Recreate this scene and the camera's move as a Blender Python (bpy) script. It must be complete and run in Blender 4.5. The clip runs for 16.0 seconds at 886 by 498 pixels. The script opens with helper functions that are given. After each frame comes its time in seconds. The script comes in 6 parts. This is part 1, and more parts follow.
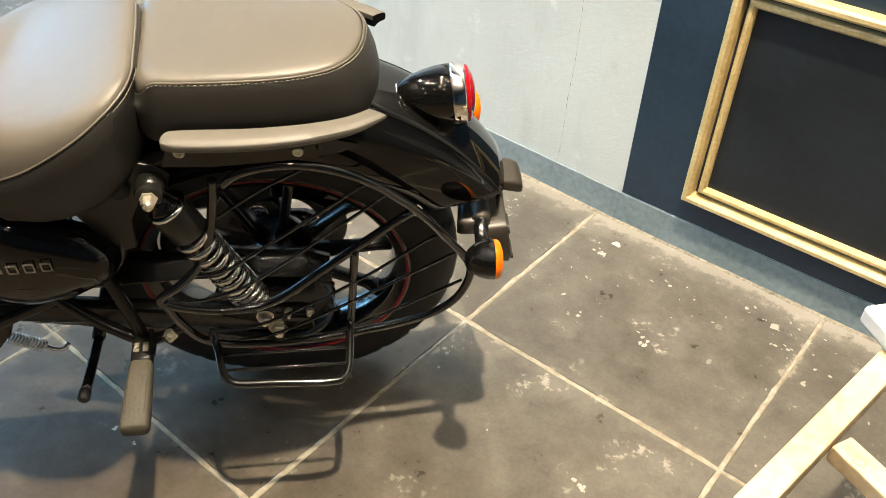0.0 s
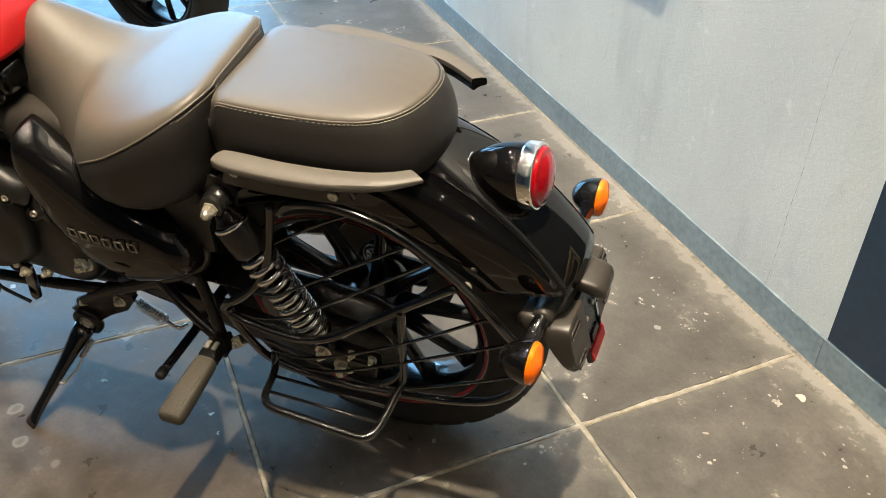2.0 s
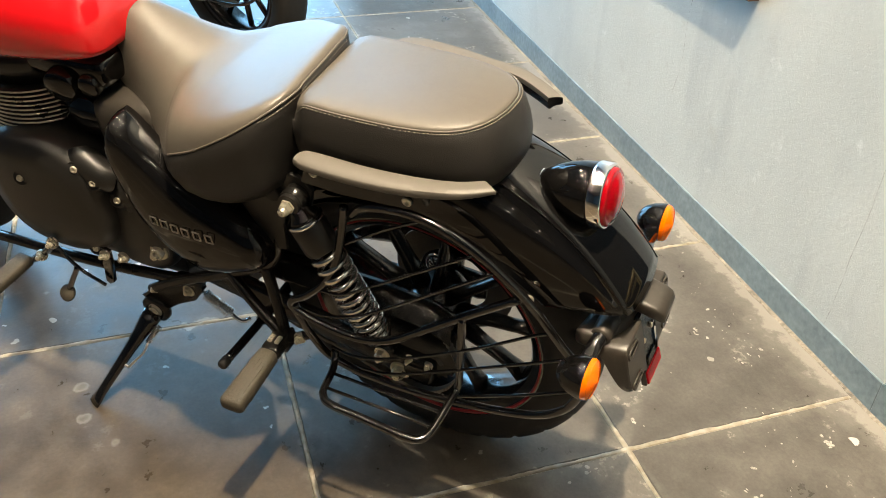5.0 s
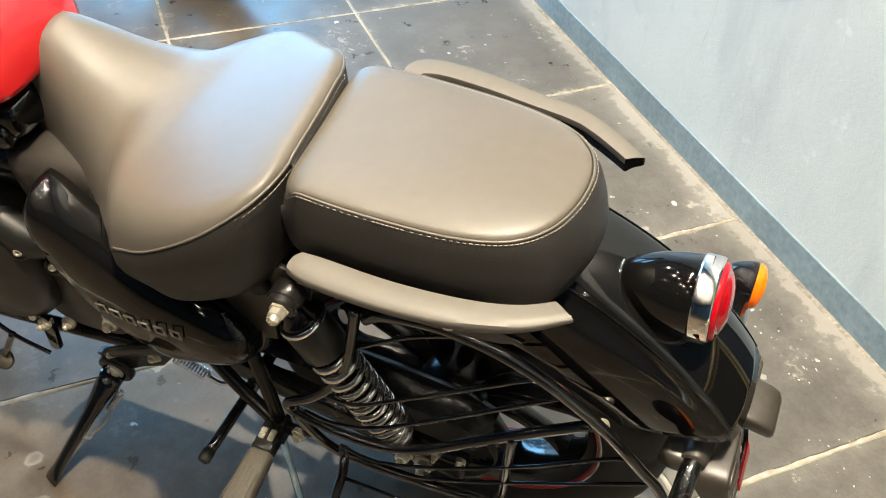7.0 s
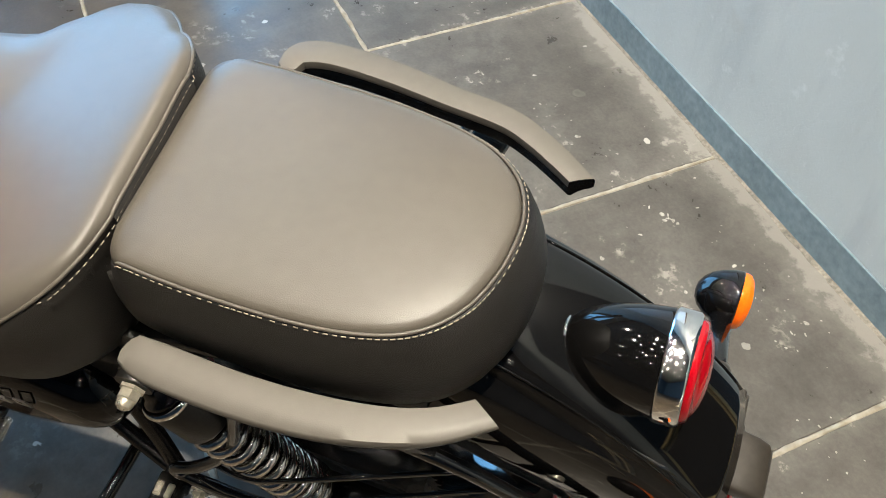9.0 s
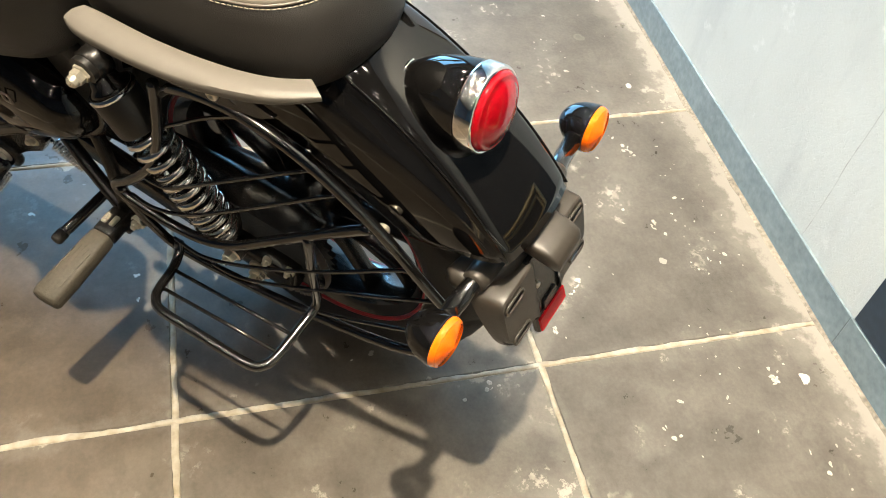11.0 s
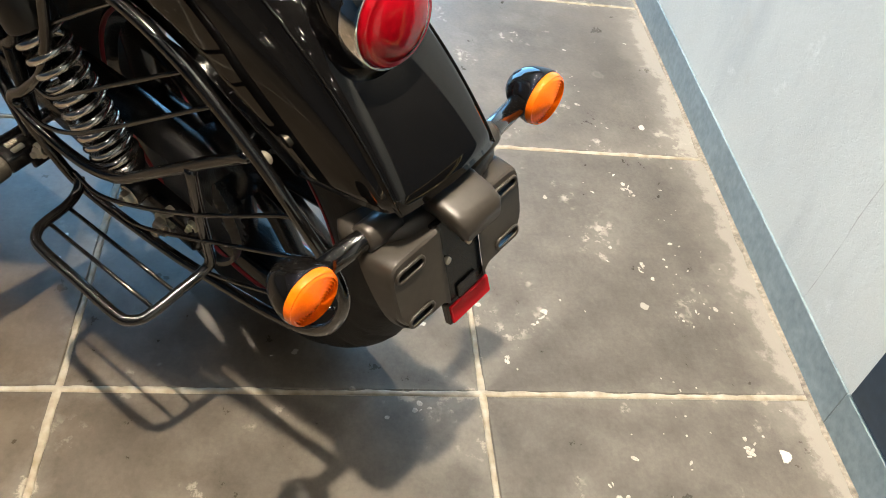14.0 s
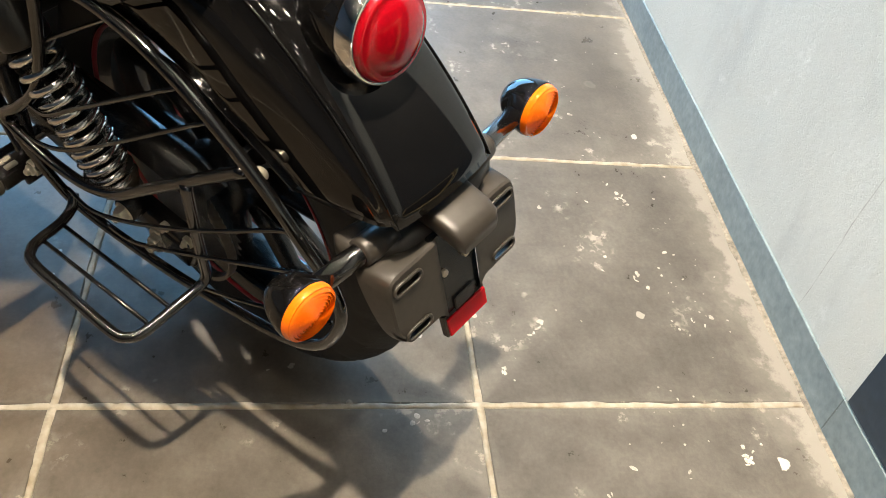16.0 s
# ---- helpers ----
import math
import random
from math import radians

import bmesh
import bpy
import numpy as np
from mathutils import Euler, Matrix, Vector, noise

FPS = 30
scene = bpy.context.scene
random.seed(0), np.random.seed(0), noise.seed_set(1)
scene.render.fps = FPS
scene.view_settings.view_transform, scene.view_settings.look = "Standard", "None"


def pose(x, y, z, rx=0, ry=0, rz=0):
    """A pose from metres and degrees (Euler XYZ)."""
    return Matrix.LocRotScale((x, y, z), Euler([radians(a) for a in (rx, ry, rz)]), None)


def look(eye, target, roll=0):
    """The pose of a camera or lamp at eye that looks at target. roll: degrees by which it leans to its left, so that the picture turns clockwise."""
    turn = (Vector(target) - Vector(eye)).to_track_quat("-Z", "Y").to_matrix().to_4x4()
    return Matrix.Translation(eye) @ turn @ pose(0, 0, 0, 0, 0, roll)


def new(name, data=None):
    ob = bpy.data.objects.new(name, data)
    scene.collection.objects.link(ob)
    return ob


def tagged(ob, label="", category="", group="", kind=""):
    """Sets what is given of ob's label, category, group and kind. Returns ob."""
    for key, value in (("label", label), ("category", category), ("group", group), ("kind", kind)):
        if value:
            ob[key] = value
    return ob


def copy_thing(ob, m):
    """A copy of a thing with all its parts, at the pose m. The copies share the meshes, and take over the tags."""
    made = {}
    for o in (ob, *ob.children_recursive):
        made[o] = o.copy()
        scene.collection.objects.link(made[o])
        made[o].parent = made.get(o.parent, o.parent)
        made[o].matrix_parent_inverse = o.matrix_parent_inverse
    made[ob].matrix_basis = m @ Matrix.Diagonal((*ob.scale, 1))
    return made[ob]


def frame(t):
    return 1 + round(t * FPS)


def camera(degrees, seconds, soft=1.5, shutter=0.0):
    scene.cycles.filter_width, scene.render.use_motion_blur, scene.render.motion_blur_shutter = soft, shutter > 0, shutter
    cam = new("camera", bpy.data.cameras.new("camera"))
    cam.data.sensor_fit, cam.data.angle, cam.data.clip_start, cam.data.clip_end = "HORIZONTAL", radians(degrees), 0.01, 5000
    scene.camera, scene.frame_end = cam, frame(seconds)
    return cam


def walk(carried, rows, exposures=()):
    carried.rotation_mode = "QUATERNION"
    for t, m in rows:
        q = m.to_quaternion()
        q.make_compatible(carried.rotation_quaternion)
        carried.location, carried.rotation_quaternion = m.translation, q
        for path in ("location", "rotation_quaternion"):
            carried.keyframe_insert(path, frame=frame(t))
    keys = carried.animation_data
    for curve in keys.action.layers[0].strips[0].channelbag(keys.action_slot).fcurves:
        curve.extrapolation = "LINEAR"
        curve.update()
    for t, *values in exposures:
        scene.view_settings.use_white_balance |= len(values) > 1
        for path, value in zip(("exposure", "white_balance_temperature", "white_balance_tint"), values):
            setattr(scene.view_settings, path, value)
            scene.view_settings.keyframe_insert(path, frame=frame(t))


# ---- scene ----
cam = camera(56.0, 16.0, soft=0.6)
PATH = [
    (0, (0.762, -1.072, 1.25), (-0.197, 0.158, -0.003), 2.7),
    (0.5, (0.81, -0.873, 1.232), (-0.325, 0.169, -0.043), 2.6),
    (1, (0.858, -0.754, 1.232), (-0.462, 0.062, -0.03), 1.1),
    (1.5, (0.909, -0.719, 1.223), (-0.526, -0.042, 0.005), 0.6),
    (2, (0.934, -0.698, 1.23), (-0.563, -0.057, 0.069), 0.5),
    (2.5, (0.949, -0.695, 1.233), (-0.586, -0.069, 0.114), 0.6),
    (3, (0.958, -0.698, 1.229), (-0.593, -0.076, 0.129), 1.2),
    (3.5, (0.959, -0.714, 1.225), (-0.604, -0.114, 0.131), 1.8),
    (4, (0.964, -0.726, 1.224), (-0.612, -0.154, 0.134), 2.2),
    (4.2, (0.964, -0.729, 1.227), (-0.613, -0.166, 0.133), 2.5),
    (6.3, (0.832, -0.738, 1.249), (-0.645, -0.192, 0.015), 2.2),
    (6.5, (0.754, -0.739, 1.266), (-0.694, -0.177, 0.007), 2.3),
    (7, (0.559, -0.691, 1.26), (-0.82, -0.119, -0.07), 2.2),
    (7.5, (0.36, -0.571, 1.243), (-0.944, -0.027, -0.172), 1.1),
    (8, (0.3, -0.559, 1.221), (-0.935, -0.029, -0.261), 0.3),
    (8.5, (0.312, -0.549, 1.223), (-0.876, -0.002, -0.29), 0.1),
    (9, (0.356, -0.528, 1.214), (-0.84, 0.017, -0.293), 0.9),
    (9.5, (0.446, -0.512, 1.204), (-0.786, 0.005, -0.284), 2.0),
    (10, (0.584, -0.55, 1.208), (-0.649, -0.056, -0.287), 4.5),
    (10.2, (0.628, -0.542, 1.203), (-0.594, -0.054, -0.304), 5.4),
    (12.3, (0.739, -0.305, 1.183), (-0.579, 0.012, -0.288), 10.4),
    (12.5, (0.734, -0.306, 1.183), (-0.583, 0.008, -0.289), 10.9),
    (13, (0.732, -0.308, 1.181), (-0.601, 0.002, -0.277), 11.9),
    (13.5, (0.718, -0.299, 1.091), (-0.671, 0.019, -0.313), 12.3),
    (14, (0.73, -0.273, 1.015), (-0.682, 0.053, -0.364), 11.4),
    (14.5, (0.73, -0.275, 1.009), (-0.685, 0.069, -0.363), 11.1),
    (15, (0.73, -0.276, 1.011), (-0.686, 0.072, -0.358), 11.0),
    (15.5, (0.731, -0.277, 1.012), (-0.691, 0.069, -0.351), 11.1),
    (16, (0.727, -0.277, 1.016), (-0.699, 0.065, -0.343), 11.0),
]
walk(cam, [(t, look(eye, target, roll)) for t, eye, target, roll in PATH],
     [(0, 0.46, 6530, 10), (0.5, 0.38, 6610, 10), (1, 0.35, 6530, 10), (1.5, 0.33, 6410, 10), (2, 0.08, 6460, 12), (2.5, 0.08, 6540, 14), (3.5, 0.13, 6770, 14), (4.2, 0.2, 6840, 13), (6.5, 0.39, 6420, 10), (7, 0.44, 6170, 10), (7.5, -0.33, 5830, 9), (8, -0.2, 5770, 10), (9, -0.11, 5780, 10), (9.5, 0.02, 5770, 10), (10, 0.59, 6560, 10), (10.2, 0.7, 6520, 10), (12.5, 0.38, 6200, 13), (13.5, 0.32, 6220, 13), (14.2, 0.42, 6230, 13), (14.5, 0.43, 6230, 13), (16, 0.41, 6320, 13)])

# ---------------------------------------------------------------- light
world = bpy.data.worlds.new("sky")
scene.world = world
world.use_nodes = True
wn = world.node_tree
sky = wn.nodes.new("ShaderNodeTexSky")
sky.sky_type = "NISHITA"
sky.sun_disc = False
sky.sun_elevation, sky.sun_rotation = radians(68), radians(225)
wn.links.new(sky.outputs[0], wn.nodes["Background"].inputs[0])
wn.nodes["Background"].inputs[1].default_value = 0.12


def lamp(name, kind, m, power, color, size=0.1, **more):
    data = bpy.data.lights.new(name, kind)
    data.energy, data.color = power, color
    if kind == "AREA":
        data.shape, data.size, data.size_y = "RECTANGLE", size, more.get("size_y", size)
    if kind == "SPOT":
        data.shadow_soft_size, data.spot_size, data.spot_blend = size, radians(more["cone"]), 0.6
    if kind == "SUN":
        data.angle = radians(more["cone"])
    ob = new(name, data)
    ob.matrix_world = m
    return ob


WARM, COOL = (1.0, 0.85, 0.62), (0.24, 0.61, 0.985)
sun = lamp("sun", "SUN", look((-4, -4, 14), (0, 0, 0)), 2.5, (1.0, 0.95, 0.87), cone=0.5)
# daylight through the glazed shop front
lamp("window_light", "AREA", look((-4.7, -1.75, 1.72), (0, -1.75, 1.72)), 278, COOL, 4.3, size_y=3.1)
# ceiling downlights: the key, then unseen ones added as fill, without fittings
SPOTS = [((0.55, -0.40, 2.95), (0.35, -0.42, 0.0), 570), ((-1.1, -1.7, 2.95), (-0.8, -1.3, 0), 42), ((1.7, -1.3, 2.95), (1.3, -0.9, 0.0), 18),
         ((-2.6, -0.9, 2.95), (-2.4, -0.7, 0), 160), ((-0.7, -0.45, 2.95), (-0.7, -0.5, 0), 105), ((0.6, -2.3, 2.95), (0.4, -1.5, 0), 20)]
for eye, target, power in SPOTS:
    eye, target = Vector(eye), Vector(target)
    lamp("spot_light", "SPOT", look(target + (eye - target) * 1.49, target), power * 2.2, WARM, 0.06, cone=80)

# ---------------------------------------------------------------- materials
def mat(name, color, rough=0.5, metal=0.0, var=0.15, scale=8.0, rvar=0.1, bump=0.0, bscale=150.0, coat=0.0, spec=0.5, other=None, each=0.0):
    """Principled surface: colour varied at two scales, roughness varied, fine relief; each: variation from piece to piece."""
    m = bpy.data.materials.new(name)
    m.use_nodes = True
    t = m.node_tree
    n, link = t.nodes, t.links.new
    b = n["Principled BSDF"]
    co = n.new("ShaderNodeTexCoord")
    big, fine = n.new("ShaderNodeTexNoise"), n.new("ShaderNodeTexNoise")
    big.inputs["Scale"].default_value, fine.inputs["Scale"].default_value = scale, scale * 9
    big.inputs["Detail"].default_value, fine.inputs["Detail"].default_value = 4, 3
    for x in (big, fine):
        link(co.outputs["Object"], x.inputs["Vector"])
    mean = n.new("ShaderNodeMath")
    mean.operation = "ADD"
    link(big.outputs["Fac"], mean.inputs[0]), link(fine.outputs["Fac"], mean.inputs[1])
    span = n.new("ShaderNodeMapRange")
    span.inputs["From Min"].default_value, span.inputs["From Max"].default_value = 0.7, 1.3
    link(mean.outputs[0], span.inputs["Value"])
    mix = n.new("ShaderNodeMix")
    mix.data_type = "RGBA"
    link(span.outputs[0], mix.inputs["Factor"])
    dark = [c * (1 - var) for c in color]
    light = other or [min(1, c * (1 + var)) for c in color]
    mix.inputs["A"].default_value, mix.inputs["B"].default_value = (*dark, 1), (*light, 1)
    tone = mix.outputs["Result"]
    if each:
        info, hsv, rng = n.new("ShaderNodeObjectInfo"), n.new("ShaderNodeHueSaturation"), n.new("ShaderNodeMapRange")
        rng.inputs["To Min"].default_value, rng.inputs["To Max"].default_value = 1 - each, 1 + each
        link(info.outputs["Random"], rng.inputs["Value"]), link(rng.outputs[0], hsv.inputs["Value"]), link(tone, hsv.inputs["Color"])
        tone = hsv.outputs[0]
    link(tone, b.inputs["Base Color"])
    r = n.new("ShaderNodeMapRange")
    r.inputs["To Min"].default_value, r.inputs["To Max"].default_value = max(0.02, rough - rvar), min(1, rough + rvar)
    link(big.outputs["Fac"], r.inputs["Value"]), link(r.outputs[0], b.inputs["Roughness"])
    b.inputs["Metallic"].default_value, b.inputs["Coat Weight"].default_value, b.inputs["Specular IOR Level"].default_value = metal, coat, spec
    b.inputs["Coat Roughness"].default_value = 0.03
    if bump:
        grain, bp = n.new("ShaderNodeTexNoise"), n.new("ShaderNodeBump")
        grain.inputs["Scale"].default_value, grain.inputs["Detail"].default_value = bscale, 4
        bp.inputs["Strength"].default_value, bp.inputs["Distance"].default_value = bump, 0.002
        link(co.outputs["Object"], grain.inputs["Vector"]), link(grain.outputs["Fac"], bp.inputs["Height"]), link(bp.outputs[0], b.inputs["Normal"])
    return m


GLOSS = mat("gloss_black_paint", (0.0038, 0.0036, 0.0036), 0.05, 0, 0.2, 4, 0.03, spec=0.5)
SATIN = mat("satin_black_metal", (0.0095, 0.0088, 0.0082), 0.24, 0.0, 0.25, 12, 0.1, 0.15, 500, spec=0.45)
MATTE = mat("matt_black_plastic", (0.034, 0.0295, 0.0245), 0.38, 0, 0.2, 15, 0.08, 0.07, 900)
RUBBER = mat("tyre_rubber", (0.0085, 0.0082, 0.008), 0.7, 0, 0.3, 10, 0.1, 0.3, 300)
TUBE = mat("black_enamel_tube", (0.004, 0.0038, 0.0037), 0.17, 0, 0.2, 6, 0.05, 0.05, 200, coat=0.5, spec=0.8)
RAILGREY = mat("grey_powder_coat", (0.108, 0.097, 0.083), 0.5, 0.1, 0.06, 10, 0.05, 0.05, 1200)
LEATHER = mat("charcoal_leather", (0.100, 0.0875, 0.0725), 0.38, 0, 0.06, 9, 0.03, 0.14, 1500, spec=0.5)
# sides: smoother leather, with their shade also put into a darker base
LEATHERSIDE = mat("shaded_leather_side", (0.0165, 0.0148, 0.013), 0.5, 0, 0.15, 9, 0.06, 0.4, 900)
THREAD = mat("cream_thread", (0.31, 0.265, 0.20), 0.7, 0, 0.2, 60)
CHROME = mat("chrome", (0.85, 0.84, 0.82), 0.07, 1, 0.04, 10, 0.04)
STEEL = mat("zinc_steel", (0.66, 0.61, 0.5), 0.3, 0.75, 0.15, 30, 0.12, 0.1, 300)
SPRING = mat("spring_steel", (0.78, 0.76, 0.72), 0.17, 1.0, 0.1, 20, 0.08)
RED = mat("red_tank_paint", (0.62, 0.008, 0.012), 0.08, 0, 0.05, 3, 0.03, coat=1.0)
REDSTRIPE = mat("red_rim_stripe", (0.28, 0.008, 0.014), 0.35, 0, 0.1, 20)
PEGRUBBER = mat("worn_grey_rubber", (0.055, 0.048, 0.036), 0.65, 0, 0.25, 25, 0.1, 0.4, 250)
ENGINE = mat("black_engine_casing", (0.011, 0.0105, 0.0098), 0.36, 0.0, 0.2, 14, 0.1, 0.12, 400, spec=0.5)
CREAM = mat("cream_gold_paint", (0.52, 0.38, 0.16), 0.4, 0, 0.15, 14, 0.1, 0.2, 120, other=(0.66, 0.51, 0.25))
WOOD = mat("pale_pine", (0.62, 0.47, 0.28), 0.5, 0, 0.2, 6, 0.1, 0.25, 80, other=(0.78, 0.64, 0.43))


def lens_mat(name, color, glow):
    m = mat(name, color, 0.08, 0, 0.12, 30, 0.04, coat=0.35, spec=0.35)
    b = m.node_tree.nodes["Principled BSDF"]
    b.inputs["Subsurface Weight"].default_value, b.inputs["Subsurface Scale"].default_value = glow, 0.01
    b.inputs["Subsurface Radius"].default_value = (1, 0.5, 0.2)
    return m


AMBER = lens_mat("amber_lens", (0.96, 0.155, 0.001), 0.1)
REDLENS = lens_mat("red_lens", (0.33, 0.0015, 0.007), 0.1)
REDLENS.node_tree.nodes["Principled BSDF"].inputs["Coat Roughness"].default_value = 0.12
REFLECTOR = mat("red_reflector_plastic", (0.42, 0.005, 0.010), 0.3, 0, 0.1, 120, 0.03, 0.1, 500, spec=0.2)


# ---------------------------------------------------------------- mesh helpers
SKEW = Matrix.Rotation(radians(-4.0), 4, "Z")   # the machine's own long axis against the axes that the fittings are given in
frame_of = {"now": None}


def part(name, bm, material, parent=None, label="", smooth=True):
    me = bpy.data.meshes.new(name)
    if frame_of["now"] is not None:
        bm.transform(frame_of["now"])
    bmesh.ops.recalc_face_normals(bm, faces=bm.faces)
    bm.to_mesh(me)
    bm.free()
    for x in (material if isinstance(material, (list, tuple)) else [material]):
        me.materials.append(x)
    if smooth:
        me.shade_smooth()
    ob = new(name, me)
    ob.parent = parent
    if label:
        ob["label"] = label
    return ob


def sharp(ob, degrees=35):
    """Edges steeper than this stay hard."""
    ob.data.set_sharp_from_angle(angle=radians(degrees))
    return ob


def empty(name, m, label, category, group="", kind=""):
    ob = new(name)
    ob.empty_display_size = 0.05
    ob.matrix_world = m
    return tagged(ob, label, category, group, kind)


def spline(points, steps=6, closed=False):
    """Catmull-Rom curve through the points."""
    P = [Vector(p) for p in points]
    n, out = len(P), []
    for i in range(n if closed else n - 1):
        a, b, c, d = (P[(i + k) % n] if closed else P[min(max(i + k, 0), n - 1)] for k in (-1, 0, 1, 2))
        for s in range(steps):
            t = s / steps
            out.append(0.5 * (2 * b + (c - a) * t + (2 * a - 5 * b + 4 * c - d) * t * t + (3 * b - a - 3 * c + d) * t ** 3))
    if not closed:
        out.append(P[-1])
    return out


def rings_to_mesh(bm, rings, closed=False, caps=True):
    rows = [[bm.verts.new(p) for p in ring] for ring in rings]
    for a, b in zip(rows, rows[1:] + ([rows[0]] if closed else [])):
        for i in range(len(a)):
            j = (i + 1) % len(a)
            bm.faces.new((a[i], a[j], b[j], b[i]))
    if caps and not closed:
        bm.faces.new(rows[0]), bm.faces.new(rows[-1])
    return rows


def tube(bm, points, r, steps=6, sides=10, closed=False, taper=None):
    pts = spline(points, steps, closed) if steps > 1 else [Vector(p) for p in points]
    n = len(pts)
    up, rings = None, []
    for i, p in enumerate(pts):
        a, b = (pts[(i - 1) % n], pts[(i + 1) % n]) if closed else (pts[max(i - 1, 0)], pts[min(i + 1, n - 1)])
        d = (b - a).normalized()
        if up is None:
            up = d.orthogonal().normalized()
        up = (up - d * up.dot(d)).normalized()
        side = d.cross(up)
        q = r if taper is None else r * (taper[0] + (taper[1] - taper[0]) * i / (n - 1))
        rings.append([p + q * (math.cos(k * 2 * math.pi / sides) * up + math.sin(k * 2 * math.pi / sides) * side) for k in range(sides)])
    rings_to_mesh(bm, rings, closed)
    return bm


def tubes(name, lines, r, material, parent, label="", **more):
    bm = bmesh.new()
    for points in lines:
        tube(bm, points, r, **more)
    return part(name, bm, material, parent, label)


def axes(origin, direction):
    """A matrix whose z points along direction."""
    q = Vector(direction).to_track_quat("Z", "Y")
    return Matrix.Translation(origin) @ q.to_matrix().to_4x4()


def turned(bm, m, profile, sides=32):
    """A body turned round the z axis of m: profile of (radius, height)."""
    rings = []
    for r, h in profile:
        r = max(r, 0.0004)
        rings.append([m @ Vector((r * math.cos(k * 2 * math.pi / sides), r * math.sin(k * 2 * math.pi / sides), h)) for k in range(sides)])
    ring_shaped = profile[0][0] > 0.001 and profile[-1][0] > 0.001
    rings_to_mesh(bm, rings, closed=ring_shaped)
    return bm


def box(bm, m, size, bevel=0.003, segments=2):
    made = bmesh.ops.create_cube(bm, size=1.0, matrix=m @ Matrix.Diagonal((*size, 1)))
    if bevel:
        edges = list({e for v in made["verts"] for e in v.link_edges})
        bmesh.ops.bevel(bm, geom=edges, offset=bevel, segments=segments, affect="EDGES", profile=0.5)
    return bm


def plate(bm, outline, m, thick, bevel=0.0015):
    """A flat plate: outline in the xy plane of m, thickened along its z."""
    vs = [bm.verts.new(m @ Vector((x, y, 0))) for x, y in outline]
    f = bm.faces.new(vs)
    made = bmesh.ops.extrude_face_region(bm, geom=[f])
    up = (m.to_3x3() @ Vector((0, 0, 1))) * thick
    top = [v for v in made["geom"] if isinstance(v, bmesh.types.BMVert)]
    bmesh.ops.translate(bm, verts=top, vec=up)
    if bevel:
        rim = [e for e in bm.edges if all(v in top for v in e.verts)] + [e for e in bm.edges if all(v in vs for v in e.verts)]
        bmesh.ops.bevel(bm, geom=rim, offset=bevel, segments=2, affect="EDGES", profile=0.5)
    return bm


def bolt(parent, origin, direction, r=0.009, h=0.008, material=None, name="bolt", label=""):
    bm = bmesh.new()
    m = axes(origin, direction)
    turned(bm, m, [(0.0, -0.004), (r * 1.35, -0.004), (r * 1.4, 0.0), (r * 1.35, 0.0025), (0, 0.0026)], 20)
    turned(bm, m, [(0, 0.0), (r * 0.97, 0.0), (r, h * 0.25), (r, h * 0.8), (r * 0.85, h), (0, h * 0.98)], 6)
    turned(bm, m, [(0, h * 0.9), (r * 0.55, h * 0.9), (r * 0.55, h * 1.5), (r * 0.4, h * 1.65), (0, h * 1.65)], 14)
    return sharp(part(name, bm, material or STEEL, parent, label), 30)


